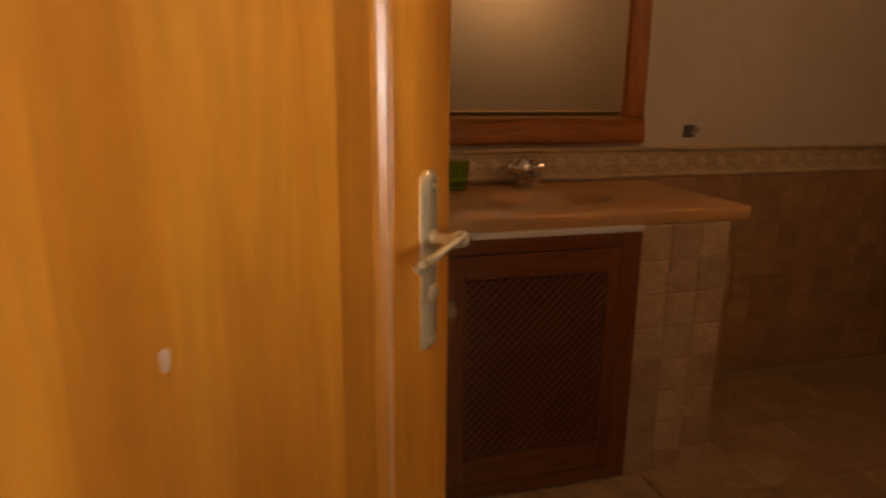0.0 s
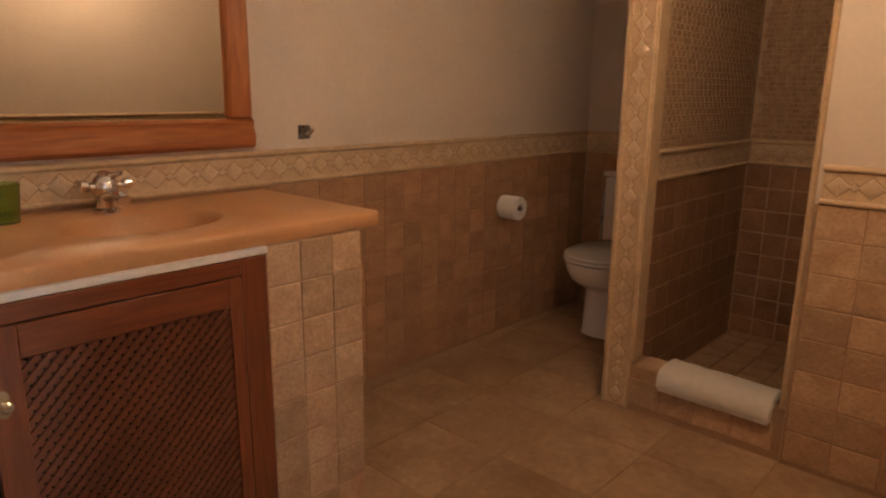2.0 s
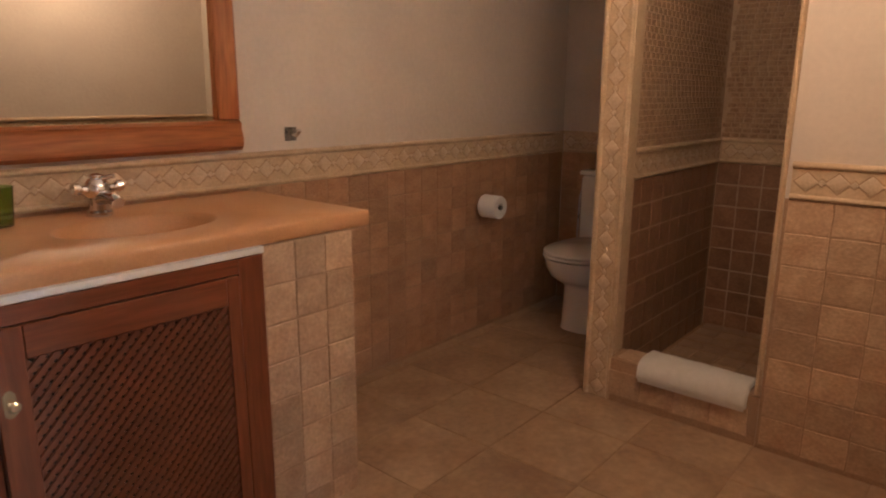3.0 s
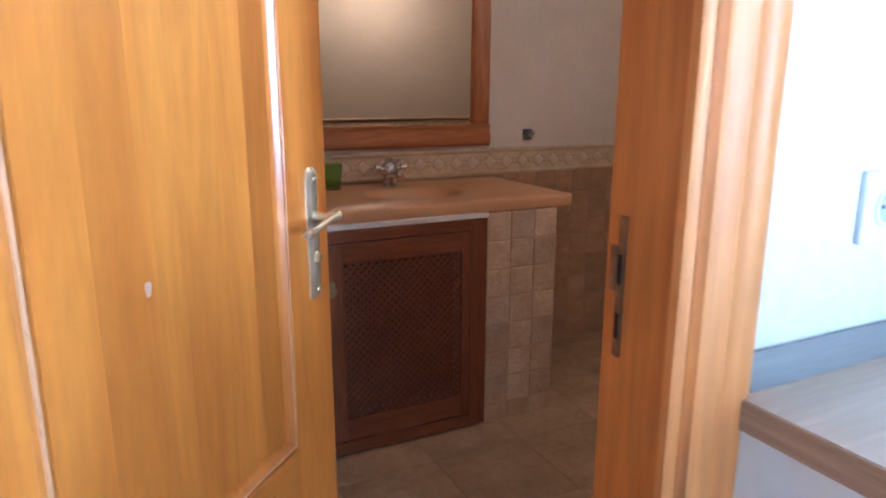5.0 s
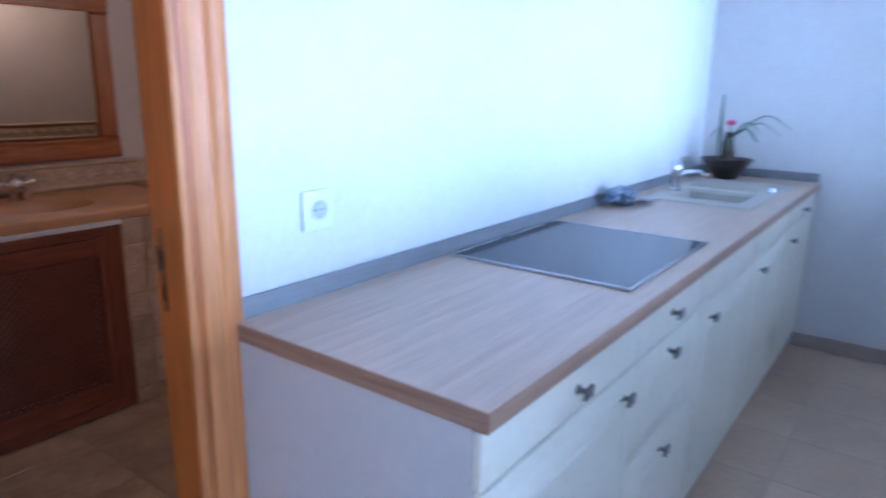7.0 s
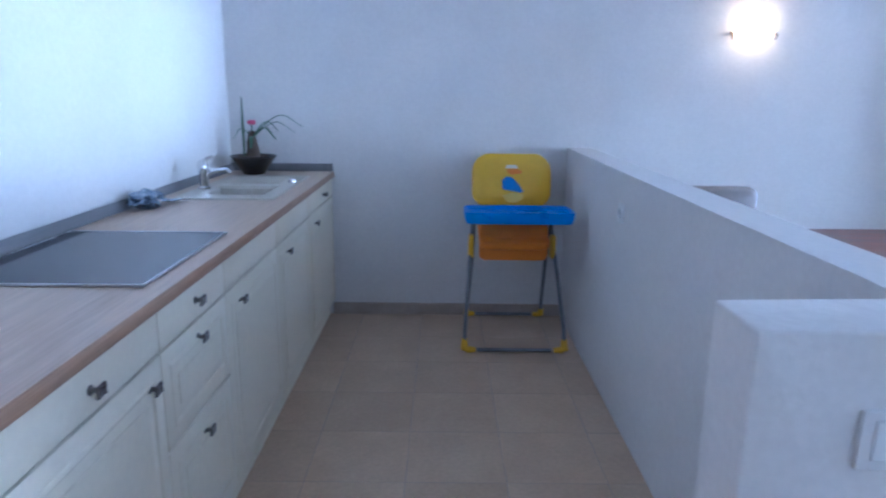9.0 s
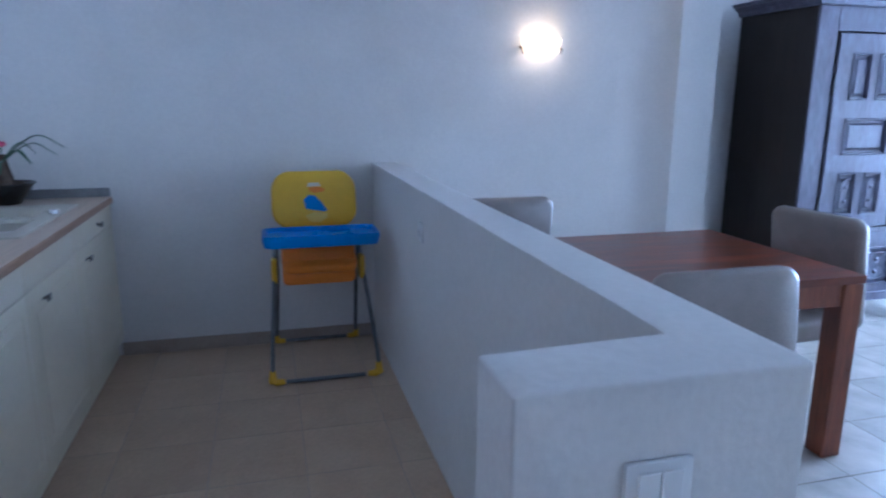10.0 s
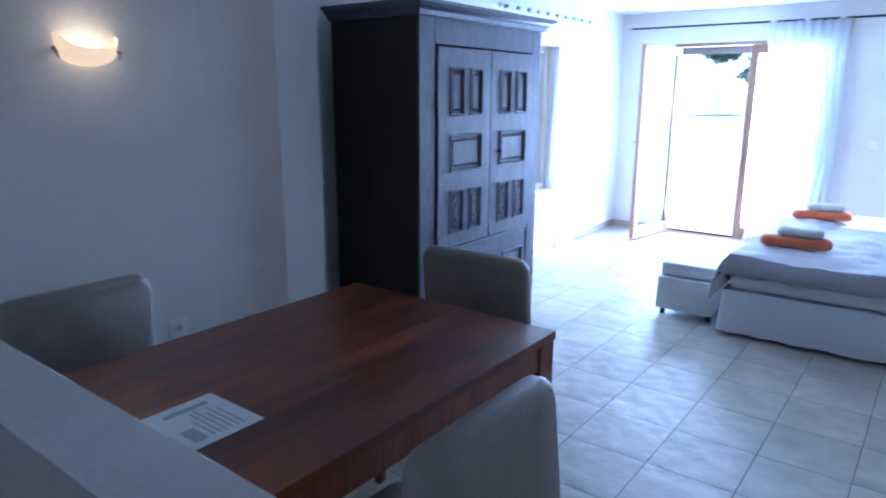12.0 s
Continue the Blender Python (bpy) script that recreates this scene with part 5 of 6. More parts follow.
prof = [(0, 0), (0.02, 0.004), (0.026, 0.016), (0.03, 0.03), (0.05, 0.04), (0.058, 0.055), (0.075, 0.06), (0.078, 0.078), (0, 0.08)]
rings = []
for o, z in prof:
    x0, x1, y0, y1 = WX - 0.012 - o, WXB + 0.0, WY0 - o, WY1 + o
    rings.append([bm.verts.new(p + (1.945 + z,)) for p in ((x0, y0), (x1, y0), (x1, y1), (x0, y1))])
for a, b in zip(rings, rings[1:]):
    for k in range(4):
        bm.faces.new((a[k], a[(k + 1) % 4], b[(k + 1) % 4], b[k]))
bm.faces.new(rings[0][::-1])
bm.faces.new(rings[-1])
part("cornice", bm, OAK, wd, "moulded overhanging oak cornice")
for y in (WY0 + 0.002, WY1 - 0.072):
    for x in (WX - 0.01, WXB - 0.07):
        block("foot", (x, x + 0.07, y, y + 0.07, 0, 0.139), OAK, wd, bevel=0.004)


def carved(bm, y0, y1, z0, z1, x, style):
    """A sunk panel with moulded edges, its face to -x; style 1 adds a carved centre."""
    rings = []
    for inset, dx in ((0, -0.001), (0.005, -0.008), (0.011, -0.007), (0.016, 0.013), (0.03, 0.014), (0.042, 0.003)):
        rings.append([bm.verts.new(p) for p in ((x + dx, y0 + inset, z0 + inset), (x + dx, y1 - inset, z0 + inset), (x + dx, y1 - inset, z1 - inset), (x + dx, y0 + inset, z1 - inset))])
    for a, b in zip(rings, rings[1:]):
        for k in range(4):
            bm.faces.new((a[k], a[(k + 1) % 4], b[(k + 1) % 4], b[k]))
    bm.faces.new(rings[-1])
    if style:
        cy, cz, ry, rz = (y0 + y1) / 2, (z0 + z1) / 2, (y1 - y0) / 2 - 0.03, (z1 - z0) / 2 - 0.035
        pts = [(cy + ry * (1 - 0.25 * math.cos(4 * a)) * math.cos(a), cz + rz * math.sin(a)) for a in (2 * math.pi * k / 16 for k in range(16))]
        tube(bm, [(x - 0.001, p[0], p[1]) for p in pts + pts[:1]], 0.004, 6, caps=False)
        for s in (-1, 1):
            lathe(bm, [(0.014, 0), (0.012, 0.003), (0.003, 0.007)], seg=8, m=Matrix.Translation((x - 0.001, cy, cz + s * rz * 0.45)) @ pose(0, 0, 0, 0, -90))


for ya, yb, cols in ((-4.347, -3.817, ((-4.255, -4.12), (-4.065, -3.923))), (-4.848, -4.353, ((-4.775, -4.64), (-4.582, -4.45)))):
    leaf = block("door", (WX - 0.02, WX + 0.002, ya, yb, 0.64, 0.7185), OAK, wd, bevel=0.002, label="carved oak door with five sunk panels")
    for z0, z1 in ((0.9815, 1.0905), (1.3095, 1.4155), (1.6875, 1.797)):
        block("rail", (WX - 0.02, WX + 0.002, ya, yb, z0, z1), OAK, leaf, bevel=0.002)
    lo, hi = min(c[0] for c in cols), max(c[1] for c in cols)
    mid = sorted(c for c in cols)
    for z0, z1, gaps in ((0.717, 0.983, mid), (1.089, 1.311, [(lo, hi)]), (1.414, 1.689, mid)):
        edges = [ya] + [y for g in gaps for y in g] + [yb]
        for a, b in zip(edges[::2], edges[1::2]):
            block("stile", (WX - 0.0195, WX + 0.0015, a, b, z0, z1), OAK, leaf, bevel=0)
    for (y0, y1), in zip(cols):
        for z0, z1, st in ((1.415, 1.688, 0), (0.718, 0.982, 1)):
            bm = bmesh.new()
            carved(bm, y0, y1, z0, z1, WX - 0.0195, st)
            part("door_panel", bm, OAK, leaf)
    bm = bmesh.new()
    carved(bm, cols[0][0] if cols[0][0] < cols[1][0] else cols[1][0], max(cols[0][1], cols[1][1]), 1.09, 1.31, WX - 0.0195, 0)
    part("door_panel", bm, OAK, leaf)
for y0, y1 in ((-4.8, -4.54), (-4.46, -4.2), (-4.12, -3.86)):
    bm = bmesh.new()
    for d in ((y0 - 0.04, y1 + 0.04, 0.2, 0.2505), (y0 - 0.04, y1 + 0.04, 0.4995, 0.6), (y0 - 0.04, y0 + 0.0005, 0.2505, 0.4995), (y1 - 0.0005, y1 + 0.04, 0.2505, 0.4995)):
        solid(bm, WX - 0.006, WX + 0.008, *d)
    carved(bm, y0, y1, 0.25, 0.5, WX - 0.008, 1)
    part("base_panel", bm, OAK, wd, "carved oak base panel")
bm = bmesh.new()
tube(bm, [(WX - 0.02, -4.42, 1.185), (WX - 0.05, -4.42, 1.187)], 0.004, 8)
solid(bm, WX - 0.06, WX - 0.045, -4.425, -4.415, 1.172, 1.202, bevel=0.002)
part("key", bm, IRON, wd, "small iron key in the lock")
for z in (0.78, 1.5):
    bm = bmesh.new()
    tube(bm, [(WX - 0.016, -3.807, z - 0.06), (WX - 0.016, -3.807, z + 0.06)], 0.008, 8)
    part("hinge", bm, IRON, wd)

# Wall sconce.
sc = thing("wall_sconce", "half-bowl frosted glass wall sconce, glowing warm", "lamp", at=(4.425, -2.18, 1.705))
bm = bmesh.new()
rings = []
for i in range(11):
    u = i / 10
    ring = []
    for k in range(31):
        b = math.pi * k / 30
        if u <= 0.6:
            a = radians(90 * u / 0.6)
            rad, z = 0.012 + 0.105 * math.sin(a), -0.062 * math.cos(a)
        else:
            v = (u - 0.6) / 0.4
            rad, z = 0.117 + 0.006 * v, v * (0.006 + 0.055 * abs(math.cos(b)) ** 4)
        ring.append(bm.verts.new((-rad * math.sin(b) * 0.92 - 0.002, rad * math.cos(b), z + 0.005)))
    rings.append(ring)
for a, b in zip(rings, rings[1:]):
    for k in range(30):
        bm.faces.new((a[k], a[k + 1], b[k + 1], b[k]))
shade = part("shade", bm, SHADE, sc, "glowing frosted glass bowl with a scalloped rim")
shade.visible_shadow = False
bm = bmesh.new()
lathe(bm, [(0.008, -0.03), (0.018, -0.02), (0.023, 0), (0.023, 0.01), (0.015, 0.022), (0.004, 0.026)], center=(-0.062, 0, 0.02), seg=16)
bulb = part("bulb", bm, BULB, sc, "bright lit bulb")
bulb.visible_shadow = False
for sd in (1, -1):
    bm = bmesh.new()
    tube(bm, [(-0.004, sd * 0.125, 0.01), (-0.03, sd * 0.128, -0.005), (-0.03, sd * 0.12, -0.03)], [0.009, 0.007, 0.004], 8)
    part("bracket", bm, PEWTER, sc, "dark metal bracket claw")

# Bedroom end: french door, window, curtains, bench, bed.
fd = thing("french_door", "varnished wooden french door, one leaf open inwards", "door")
for d in ((4.06, 4.098, -8.42, -8.3, 0, 2.065), (2.552, 2.59, -8.42, -8.3, 0, 2.065), (2.59, 4.06, -8.42, -8.3, 2.03, 2.065), (2.59, 4.06, -8.42, -8.3, -0.02, 0.004)):
    block("outer_frame", d, WINDOW_WOOD, fd, bevel=0.004)


block("shutter", (2.6, 4.05, -8.425, -8.405, 1.955, 2.03), STRIP, fd, bevel=0.003, label="grey bottom slat of a rolled-up shutter")
block("threshold", (2.6, 4.05, -8.44, -8.42, 0.0, 0.02), IRON, fd, bevel=0.002, label="dark metal threshold strip")


def glazed(parent, w, m):
    leaf = new("leaf")
    leaf.parent = parent
    bm = bmesh.new()
    for d in ((0, 0.08, 0, 0.05, 0.02, 2.03), (w - 0.08, w, 0, 0.05, 0.02, 2.03), (0.08, w - 0.08, 0, 0.05, 1.94, 2.03), (0.08, w - 0.08, 0, 0.05, 0.02, 0.14)):
        solid(bm, *d, bevel=0.004)
    bmesh.ops.transform(bm, matrix=m, verts=bm.verts[:])
    bpy.data.objects.remove(leaf)
    leaf = part("leaf", bm, WINDOW_WOOD, parent, "glazed wooden door leaf")
    bm = bmesh.new()
    solid(bm, 0.08, w - 0.08, 0.02, 0.028, 0.14, 1.94)
    bmesh.ops.transform(bm, matrix=m, verts=bm.verts[:])
    pane = part("pane", bm, PANE, leaf, smooth=False)
    pane.visible_shadow = False
    bm = bmesh.new()
    tube(bm, [(w - 0.04, -0.002, 1.05), (w - 0.04, -0.045, 1.05), (w - 0.14, -0.05, 1.05)], 0.008, 8)
    bmesh.ops.transform(bm, matrix=m, verts=bm.verts[:])
    part("door_handle", bm, BRASS, leaf)


glazed(fd, 0.735, pose(4.06, -8.3, 0, 0, 0, 80))
glazed(fd, 0.735, pose(2.59, -8.36, 0))
we = thing("bedroom_window", "varnished wooden window frame in the east wall", "window")
# Frame and sill use the glare-paled wood.
for d in ((4.8, 4.86, -6.77, -6.71, 0.6, 1.98), (4.8, 4.86, -5.71, -5.65, 0.6, 1.98), (4.8, 4.86, -6.71, -5.71, 1.92, 1.98), (4.8, 4.86, -6.71, -5.71, 0.6, 0.66), (4.8, 4.86, -6.23, -6.19, 0.66, 1.92)):
    block("window_frame", d, GLARE_WINDOW_WOOD, we, bevel=0.004)
p = block("pane", (4.825, 4.83, -6.71, -5.71, 0.66, 1.92), PANE, we, bevel=0)
p.visible_shadow = False
block("window_sill", (4.66, 4.72, -6.8, -5.62, 0.585, 0.605), GLARE_WINDOW_WOOD, we, bevel=0.004)
# Frame of the added, unseen window; only its fill light matters.
ws = thing("south_window", "unseen wooden window frame added to let fill daylight in", "window")
for d in ((-0.5, -0.44, -8.42, -8.36, 0.4, 2.07), (1.54, 1.6, -8.42, -8.36, 0.4, 2.07), (-0.44, 1.54, -8.42, -8.36, 2.01, 2.07), (-0.44, 1.54, -8.42, -8.36, 0.4, 0.46)):
    block("window_frame", d, WINDOW_WOOD, ws, bevel=0.004)
rod = thing("curtain_rod", "thin black iron curtain rod over the french door", "curtain rod", group="curtain rods")
bm = bmesh.new()
tube(bm, [(4.56, -8.2, 2.235), (1.9, -8.2, 2.235)], 0.01, 8)
part("pole", bm, IRON, rod)
for x in (4.575, 4.4, 2.9, 1.88):
    bm = bmesh.new()
    if x in (4.575, 1.88):
        lathe(bm, [(0.006, -0.02), (0.022, -0.012), (0.024, 0), (0.022, 0.012), (0.006, 0.02)], center=(x, -8.2, 2.235), seg=12)
        part("finial", bm, STEEL, rod)
    else:
        tube(bm, [(x, -8.29, 2.235), (x, -8.2, 2.235)], 0.007, 8)
        part("bracket", bm, IRON, rod)
rod2 = thing("curtain_rod", "thin black iron curtain rod over the bedroom window", "curtain rod", group="curtain rods")
bm = bmesh.new()
tube(bm, [(4.6, -5.6, 2.235), (4.6, -7.2, 2.235)], 0.01, 8)
part("pole", bm, IRON, rod2)
for y in (-5.58, -7.22):
    bm = bmesh.new()
    lathe(bm, [(0.006, -0.02), (0.022, -0.012), (0.024, 0), (0.022, 0.012), (0.006, 0.02)], center=(4.6, y, 2.235), seg=12)
    part("finial", bm, STEEL, rod2)
for k in range(9):
    bm = bmesh.new()
    y = -5.68 - k * 0.17
    tube(bm, [(4.6, y, 2.235), (4.6, y - 0.05, 2.237), (4.6, y - 0.1, 2.235)], 0.022, 10)
    part("curtain_tab", bm, CURTAIN, rod2, "white cloth tab looped over the rod")
for y in (-5.75, -7.05):
    bm = bmesh.new()
    tube(bm, [(4.68, y, 2.235), (4.6, y, 2.235)], 0.007, 8)
    part("bracket", bm, IRON, rod2)


def curtain(label, a, b, z0, z1, depth=0.035, folds=9, gather=0.0):
    t = thing("curtain", label, "curtain", group="white curtains")
    bm = bmesh.new()
    a, b = Vector(a), Vector(b)
    d = (b - a).normalized()
    n = Vector((-d.y, d.x, 0))
    prev = None
    for i in range(folds * 8 + 1):
        u = i / (folds * 8)
        col = []
        for j in range(9):
            v = j / 8
            squeeze = 1 - gather * math.sin(math.pi * v) ** 2
            p = a + (b - a) * (1 + (u - 1) * squeeze) + n * depth * math.sin(2 * math.pi * folds * u + 0.6 * math.sin(3 * v)) * (0.6 + 0.4 * v)
            col.append(bm.verts.new((p.x, p.y, z1 + (z0 - z1) * v)))
        if prev:
            for j in range(8):
                bm.faces.new((prev[j], prev[j + 1], col[j + 1], col[j]))
        prev = col
    ob = part("cloth", bm, CURTAIN, t)
    so = ob.modifiers.new("thickness", "SOLIDIFY")
    so.thickness = 0.002
    for u in (0.1, 0.5, 0.9):
        bm = bmesh.new()
        p = a + (b - a) * u
        lathe(bm, [(0.012, -0.025), (0.014, -0.025), (0.014, 0.025), (0.012, 0.025)], seg=12, m=Matrix.Translation((p.x, p.y, 2.235)) @ Matrix.Rotation(math.atan2(d.y, d.x), 4, "Z") @ pose(0, 0, 0, 0, 90))
        part("loop", bm, CURTAIN, t)


curtain("sheer white curtain tied back beside the french door", (3.19, -8.2, 0), (2.45, -8.2, 0), 0.03, 2.23, gather=0.52)
tie = thing("curtain_tieback", "white cord tieback hooked to the wall beside the curtain", "tieback")
bm = bmesh.new()
tube(bm, [(2.485, -8.285, 1.1), (2.56, -8.25, 1.04), (2.68, -8.145, 0.98), (2.86, -8.15, 0.97), (2.98, -8.2, 0.98), (2.86, -8.25, 0.985), (2.68, -8.26, 1.0), (2.5, -8.28, 1.09)], 0.009, 8)
part("cord", bm, CURTAIN, tie)
bm = bmesh.new()
tube(bm, [(2.485, -8.29, 1.1), (2.485, -8.26, 1.1), (2.485, -8.255, 1.115)], 0.01, 8)
part("hook", bm, IRON, tie)
bench = thing("bed_bench", "white leatherette storage bench at the foot of the bed", "bench")
block("box", (2.7, 3.09, -5.98, -5.365, 0.05, 0.285), WHITE_LEATHER, bench, bevel=0.012, seg=2)
block("seat_cushion", (2.7, 3.08, -5.97, -5.4, 0.288, 0.385), WHITE_LEATHER, bench, bevel=0.02, seg=3)
for x in (2.73, 3.05):
    for y in (-5.94, -5.42):
        block("foot", (x - 0.015, x + 0.015, y - 0.015, y + 0.015, 0, 0.05), IRON, bench, bevel=0.002)
bed = thing("bed", "double bed with a white valance and a rumpled lilac-grey duvet", "bed")
block("mattress_base", (0.6, 2.6, -7.2, -5.28, 0.06, 0.3), LINEN, bed, bevel=0.02, seg=2)
block("mattress", (0.62, 2.59, -7.18, -5.27, 0.302, 0.5), LINEN, bed, bevel=0.05, seg=3)
for x in (0.66, 2.54):
    for y in (-7.14, -5.34):
        block("foot", (x - 0.03, x + 0.03, y - 0.03, y + 0.03, 0, 0.058), IRON, bed, bevel=0.003)
bm = bmesh.new()
path = [(0.6, -5.262), (2.61, -5.262), (2.618, -5.275), (2.618, -7.2)]
prev = None
tot = 0
for (xa, ya), (xb, yb) in zip(path, path[1:]):
    L = math.hypot(xb - xa, yb - ya)
    steps = max(2, int(L / 0.03))
    for i in range(steps + 1):
        u = i / steps
        x, y = xa + (xb - xa) * u, ya + (yb - ya) * u
        nx, ny = (yb - ya) / L, -(xb - xa) / L
        nx, ny = -nx, -ny
        col = []
        for j in range(5):
            v = j / 4
            o = 0.012 * math.sin((tot + L * u) * 26 + 1.5 * math.sin((tot + L * u) * 7)) * v + 0.03 * v
            sgn = 1
            col.append(bm.verts.new((x + nx * o * sgn, y + ny * o * sgn, 0.3 - 0.275 * v)))
        if prev:
            for j in range(4):
                bm.faces.new((prev[j], prev[j + 1], col[j + 1], col[j]))
        prev = col
    tot += L
vl = part("valance", bm, LINEN, bed, "white pleated valance")
bm = bmesh.new()
nx_, ny_ = 60, 56
grid = []
for i in range(nx_ + 1):
    row = []
    for j in range(ny_ + 1):
        x = 0.6 + 2.14 * i / nx_
        y = -7.3 + 2.088 * j / ny_
        z = 0.535 + 0.022 * noise.noise(Vector((x * 2.2, y * 2.2, 0))) + 0.012 * noise.noise(Vector((x * 7, y * 5, 2)))
        z += 0.026 * (0.35 - abs(noise.noise(Vector((x * 3.1 + 0.3 * math.sin(y * 5), y * 6.5, 7)))))
        ox, oy = max(0, x - 2.6), max(0, y + 5.29)
        over = max(ox, oy) + 0.8 * min(ox, oy)
        xx, yy = x, y
        if ox > 0:
            xx = 2.61 + 0.035 * math.sin(min(1, ox / 0.06) * math.pi / 2) + 0.012 * noise.noise(Vector((y * 8, x * 3, 1)))
        if oy > 0:
            yy = -5.285 + 0.04 * math.sin(min(1, oy / 0.06) * math.pi / 2) + 0.014 * noise.noise(Vector((x * 6, y * 3, 4)))
        if ox > 0 and oy > 0:
            xx, yy = xx + 0.5 * oy, yy + 0.15 * ox
        z -= over * 1.6 if over else 0
        row.append(bm.verts.new((xx, yy, z)))
    grid.append(row)
for i in range(nx_):
    for j in range(ny_):
        bm.faces.new((grid[i][j], grid[i + 1][j], grid[i + 1][j + 1], grid[i][j + 1]))
dv = part("duvet", bm, DUVET, bed, "rumpled lilac-grey duvet")
so = dv.modifiers.new("thickness", "SOLIDIFY")
so.thickness, so.offset = 0.03, -1
for n, (x, y) in enumerate(((2.29, -5.68), (2.32, -6.93))):
    rolled("rolled_towel", "orange terry towel rolled up on the duvet", ORANGE_TOWEL, (x, y, 0.548), 8, 0.42, 0.12, 0.075)
    rolled("hand_towel", "small white towel folded on top of the orange towel", TOWEL, (x - 0.02, y - 0.02, 0.622), 6, 0.27, 0.11, 0.06)

# Trees and garden wall outside.


def tree(at, height, crown, seed, leaf=0.08):
    rnd = random.Random(seed)
    t = thing("tree", "green leafy garden tree beyond the terrace", "tree", group="garden trees", at=at)
    bm = bmesh.new()
    tube(bm, [(0, 0, 0), (0.05, 0.02, height * 0.25), (-0.04, 0.05, height * 0.55), (0.03, 0, height * 0.8)], [0.05, 0.04, 0.03, 0.015], 9)
    for k in range(6):
        a = k * 1.05 + seed
        z = height * (0.4 + 0.06 * k)
        tube(bm, [(0, 0.03, z), (math.cos(a) * crown * 0.4, math.sin(a) * crown * 0.4, z + 0.35), (math.cos(a) * crown * 0.8, math.sin(a) * crown * 0.8, z + 0.6)], [0.05, 0.03, 0.01], 6)
    part("trunk", bm, TRUNK, t)
    bm = bmesh.new()
    for k in range(2600):
        u, v, w = rnd.gauss(0, 1), rnd.gauss(0, 1), rnd.gauss(0, 1)
        n = math.sqrt(u * u + v * v + w * w) + 1e-6
        r = rnd.random() ** 0.45 * crown * (1 + 0.35 * noise.noise(Vector((u / n * 2, v / n * 2, w / n * 2 + seed))))
        c = Vector((u / n * r, v / n * r, height * 0.72 + w / n * r * 0.8))
        q = Euler((rnd.uniform(0, 3), rnd.uniform(0, 3), rnd.uniform(0, 6))).to_matrix()
        s = rnd.uniform(leaf, leaf * 2)
        vs = [bm.verts.new(c + q @ Vector(p) * s) for p in ((-1, 0, 0), (0, -0.5, 0.1), (1, 0, 0), (0, 0.5, 0.1))]
        bm.faces.new(vs)
    part("crown", bm, FOLIAGE, t, smooth=False)


tree((13.9, -60, -0.16), 4.7, 2.3, 1, 0.12)
tree((18.0, -61, -0.16), 7.9, 1.9, 5, 0.12)
tree((7.7, -54, -0.16), 6.4, 2.9, 8)
tree((-4.2, -47, -0.16), 7.2, 3.2, 12)


# Pieces of walls and floors: tiles, each an object on a shared mesh.
def tile_meshes(name, w, h, d, material, kinds=5, uneven=0.0015, seed=1):
    """Tiles with worn edges: the face in the local xy plane, its top at z = d."""
    rnd = random.Random(seed)
    made = []
    for k in range(kinds):
        bm = bmesh.new()
        out = [(-w / 2, -h / 2), (0, -h / 2), (w / 2, -h / 2), (w / 2, 0), (w / 2, h / 2), (0, h / 2), (-w / 2, h / 2), (-w / 2, 0)]
        out = [(x + rnd.uniform(-1, 1) * uneven, y + rnd.uniform(-1, 1) * uneven) for x, y in out]
        e = min(min(w, h) * 0.025, 0.0026)
        rings = [[bm.verts.new((x, y, -0.002)) for x, y in out], [bm.verts.new((x, y, d - e * 0.6)) for x, y in out], [bm.verts.new((x * (1 - 2 * e / w), y * (1 - 2 * e / h), d)) for x, y in out]]
        for a, b in zip(rings, rings[1:]):
            for i in range(8):
                bm.faces.new((a[i], a[(i + 1) % 8], b[(i + 1) % 8], b[i]))
        bm.faces.new(rings[-1])
        made.append(mesh_of(name, bm, material))
    return made


def lay(name, kinds, parent, origin, u, v, nu, nv, pu, pv, rnd, skip=None):
    """Tiles in rows: origin is the centre of the first, u and v the ways along the rows and up."""
    u, v = Vector(u), Vector(v)
    w = u.cross(v)
    m0 = Matrix((u, v, w)).transposed().to_4x4()
    for i in range(nu):
        for j in range(nv):
            c = Vector(origin) + u * pu * i + v * pv * j
            if skip and skip(c):
                continue
            ob = new(name, rnd.choice(kinds))
            ob.parent = parent
            ob.matrix_basis = Matrix.Translation(c) @ m0 @ Matrix.Rotation(rnd.uniform(-0.006, 0.006), 4, "Z")


P = 0.1065
rnd = random.Random(7)
small = tile_meshes("tile", 0.1035, 0.1035, 0.0035, TILE, 6, 0.0018)
dark_tiles = tile_meshes("tile", 0.1, 0.1, 0.0045, SHOWER_TILE, 6, 0.002, 21)
pale = tile_meshes("tile", 0.098, 0.1035, 0.0035, TILE_PALE, 6, 0.0018, 3)
Z0 = 0.868 - P / 2
NZ = 8
lay("tile", small, walls["bath_wall_north"], (2.28, 2.976, Z0), (1, 0, 0), (0, 0, 1), 19, 1, P, -P, rnd)
for name, d in (("bath_wall_north", (0.34, 4.29, 2.9745, 2.98, -0.003, 0.868)), ("bath_wall_east", (4.2925, 4.3, 2.18, 2.974, -0.003, 0.868)),
                ("shower_wall", (3.1985, 3.205, 1.002, 1.528, -0.003, 0.868)), ("bath_wall_south", (1.25, 3.198, 0.995, 1.0015, -0.003, 0.868))):
    block("grout_bed", d, GROUT, walls[name], bevel=0)
for r in range(1, NZ):
    lay("tile", small, walls["bath_wall_north"], (2.28, 2.976, Z0 - r * P), (1, 0, 0), (0, 0, 1), 19, 1, P, P, rnd)
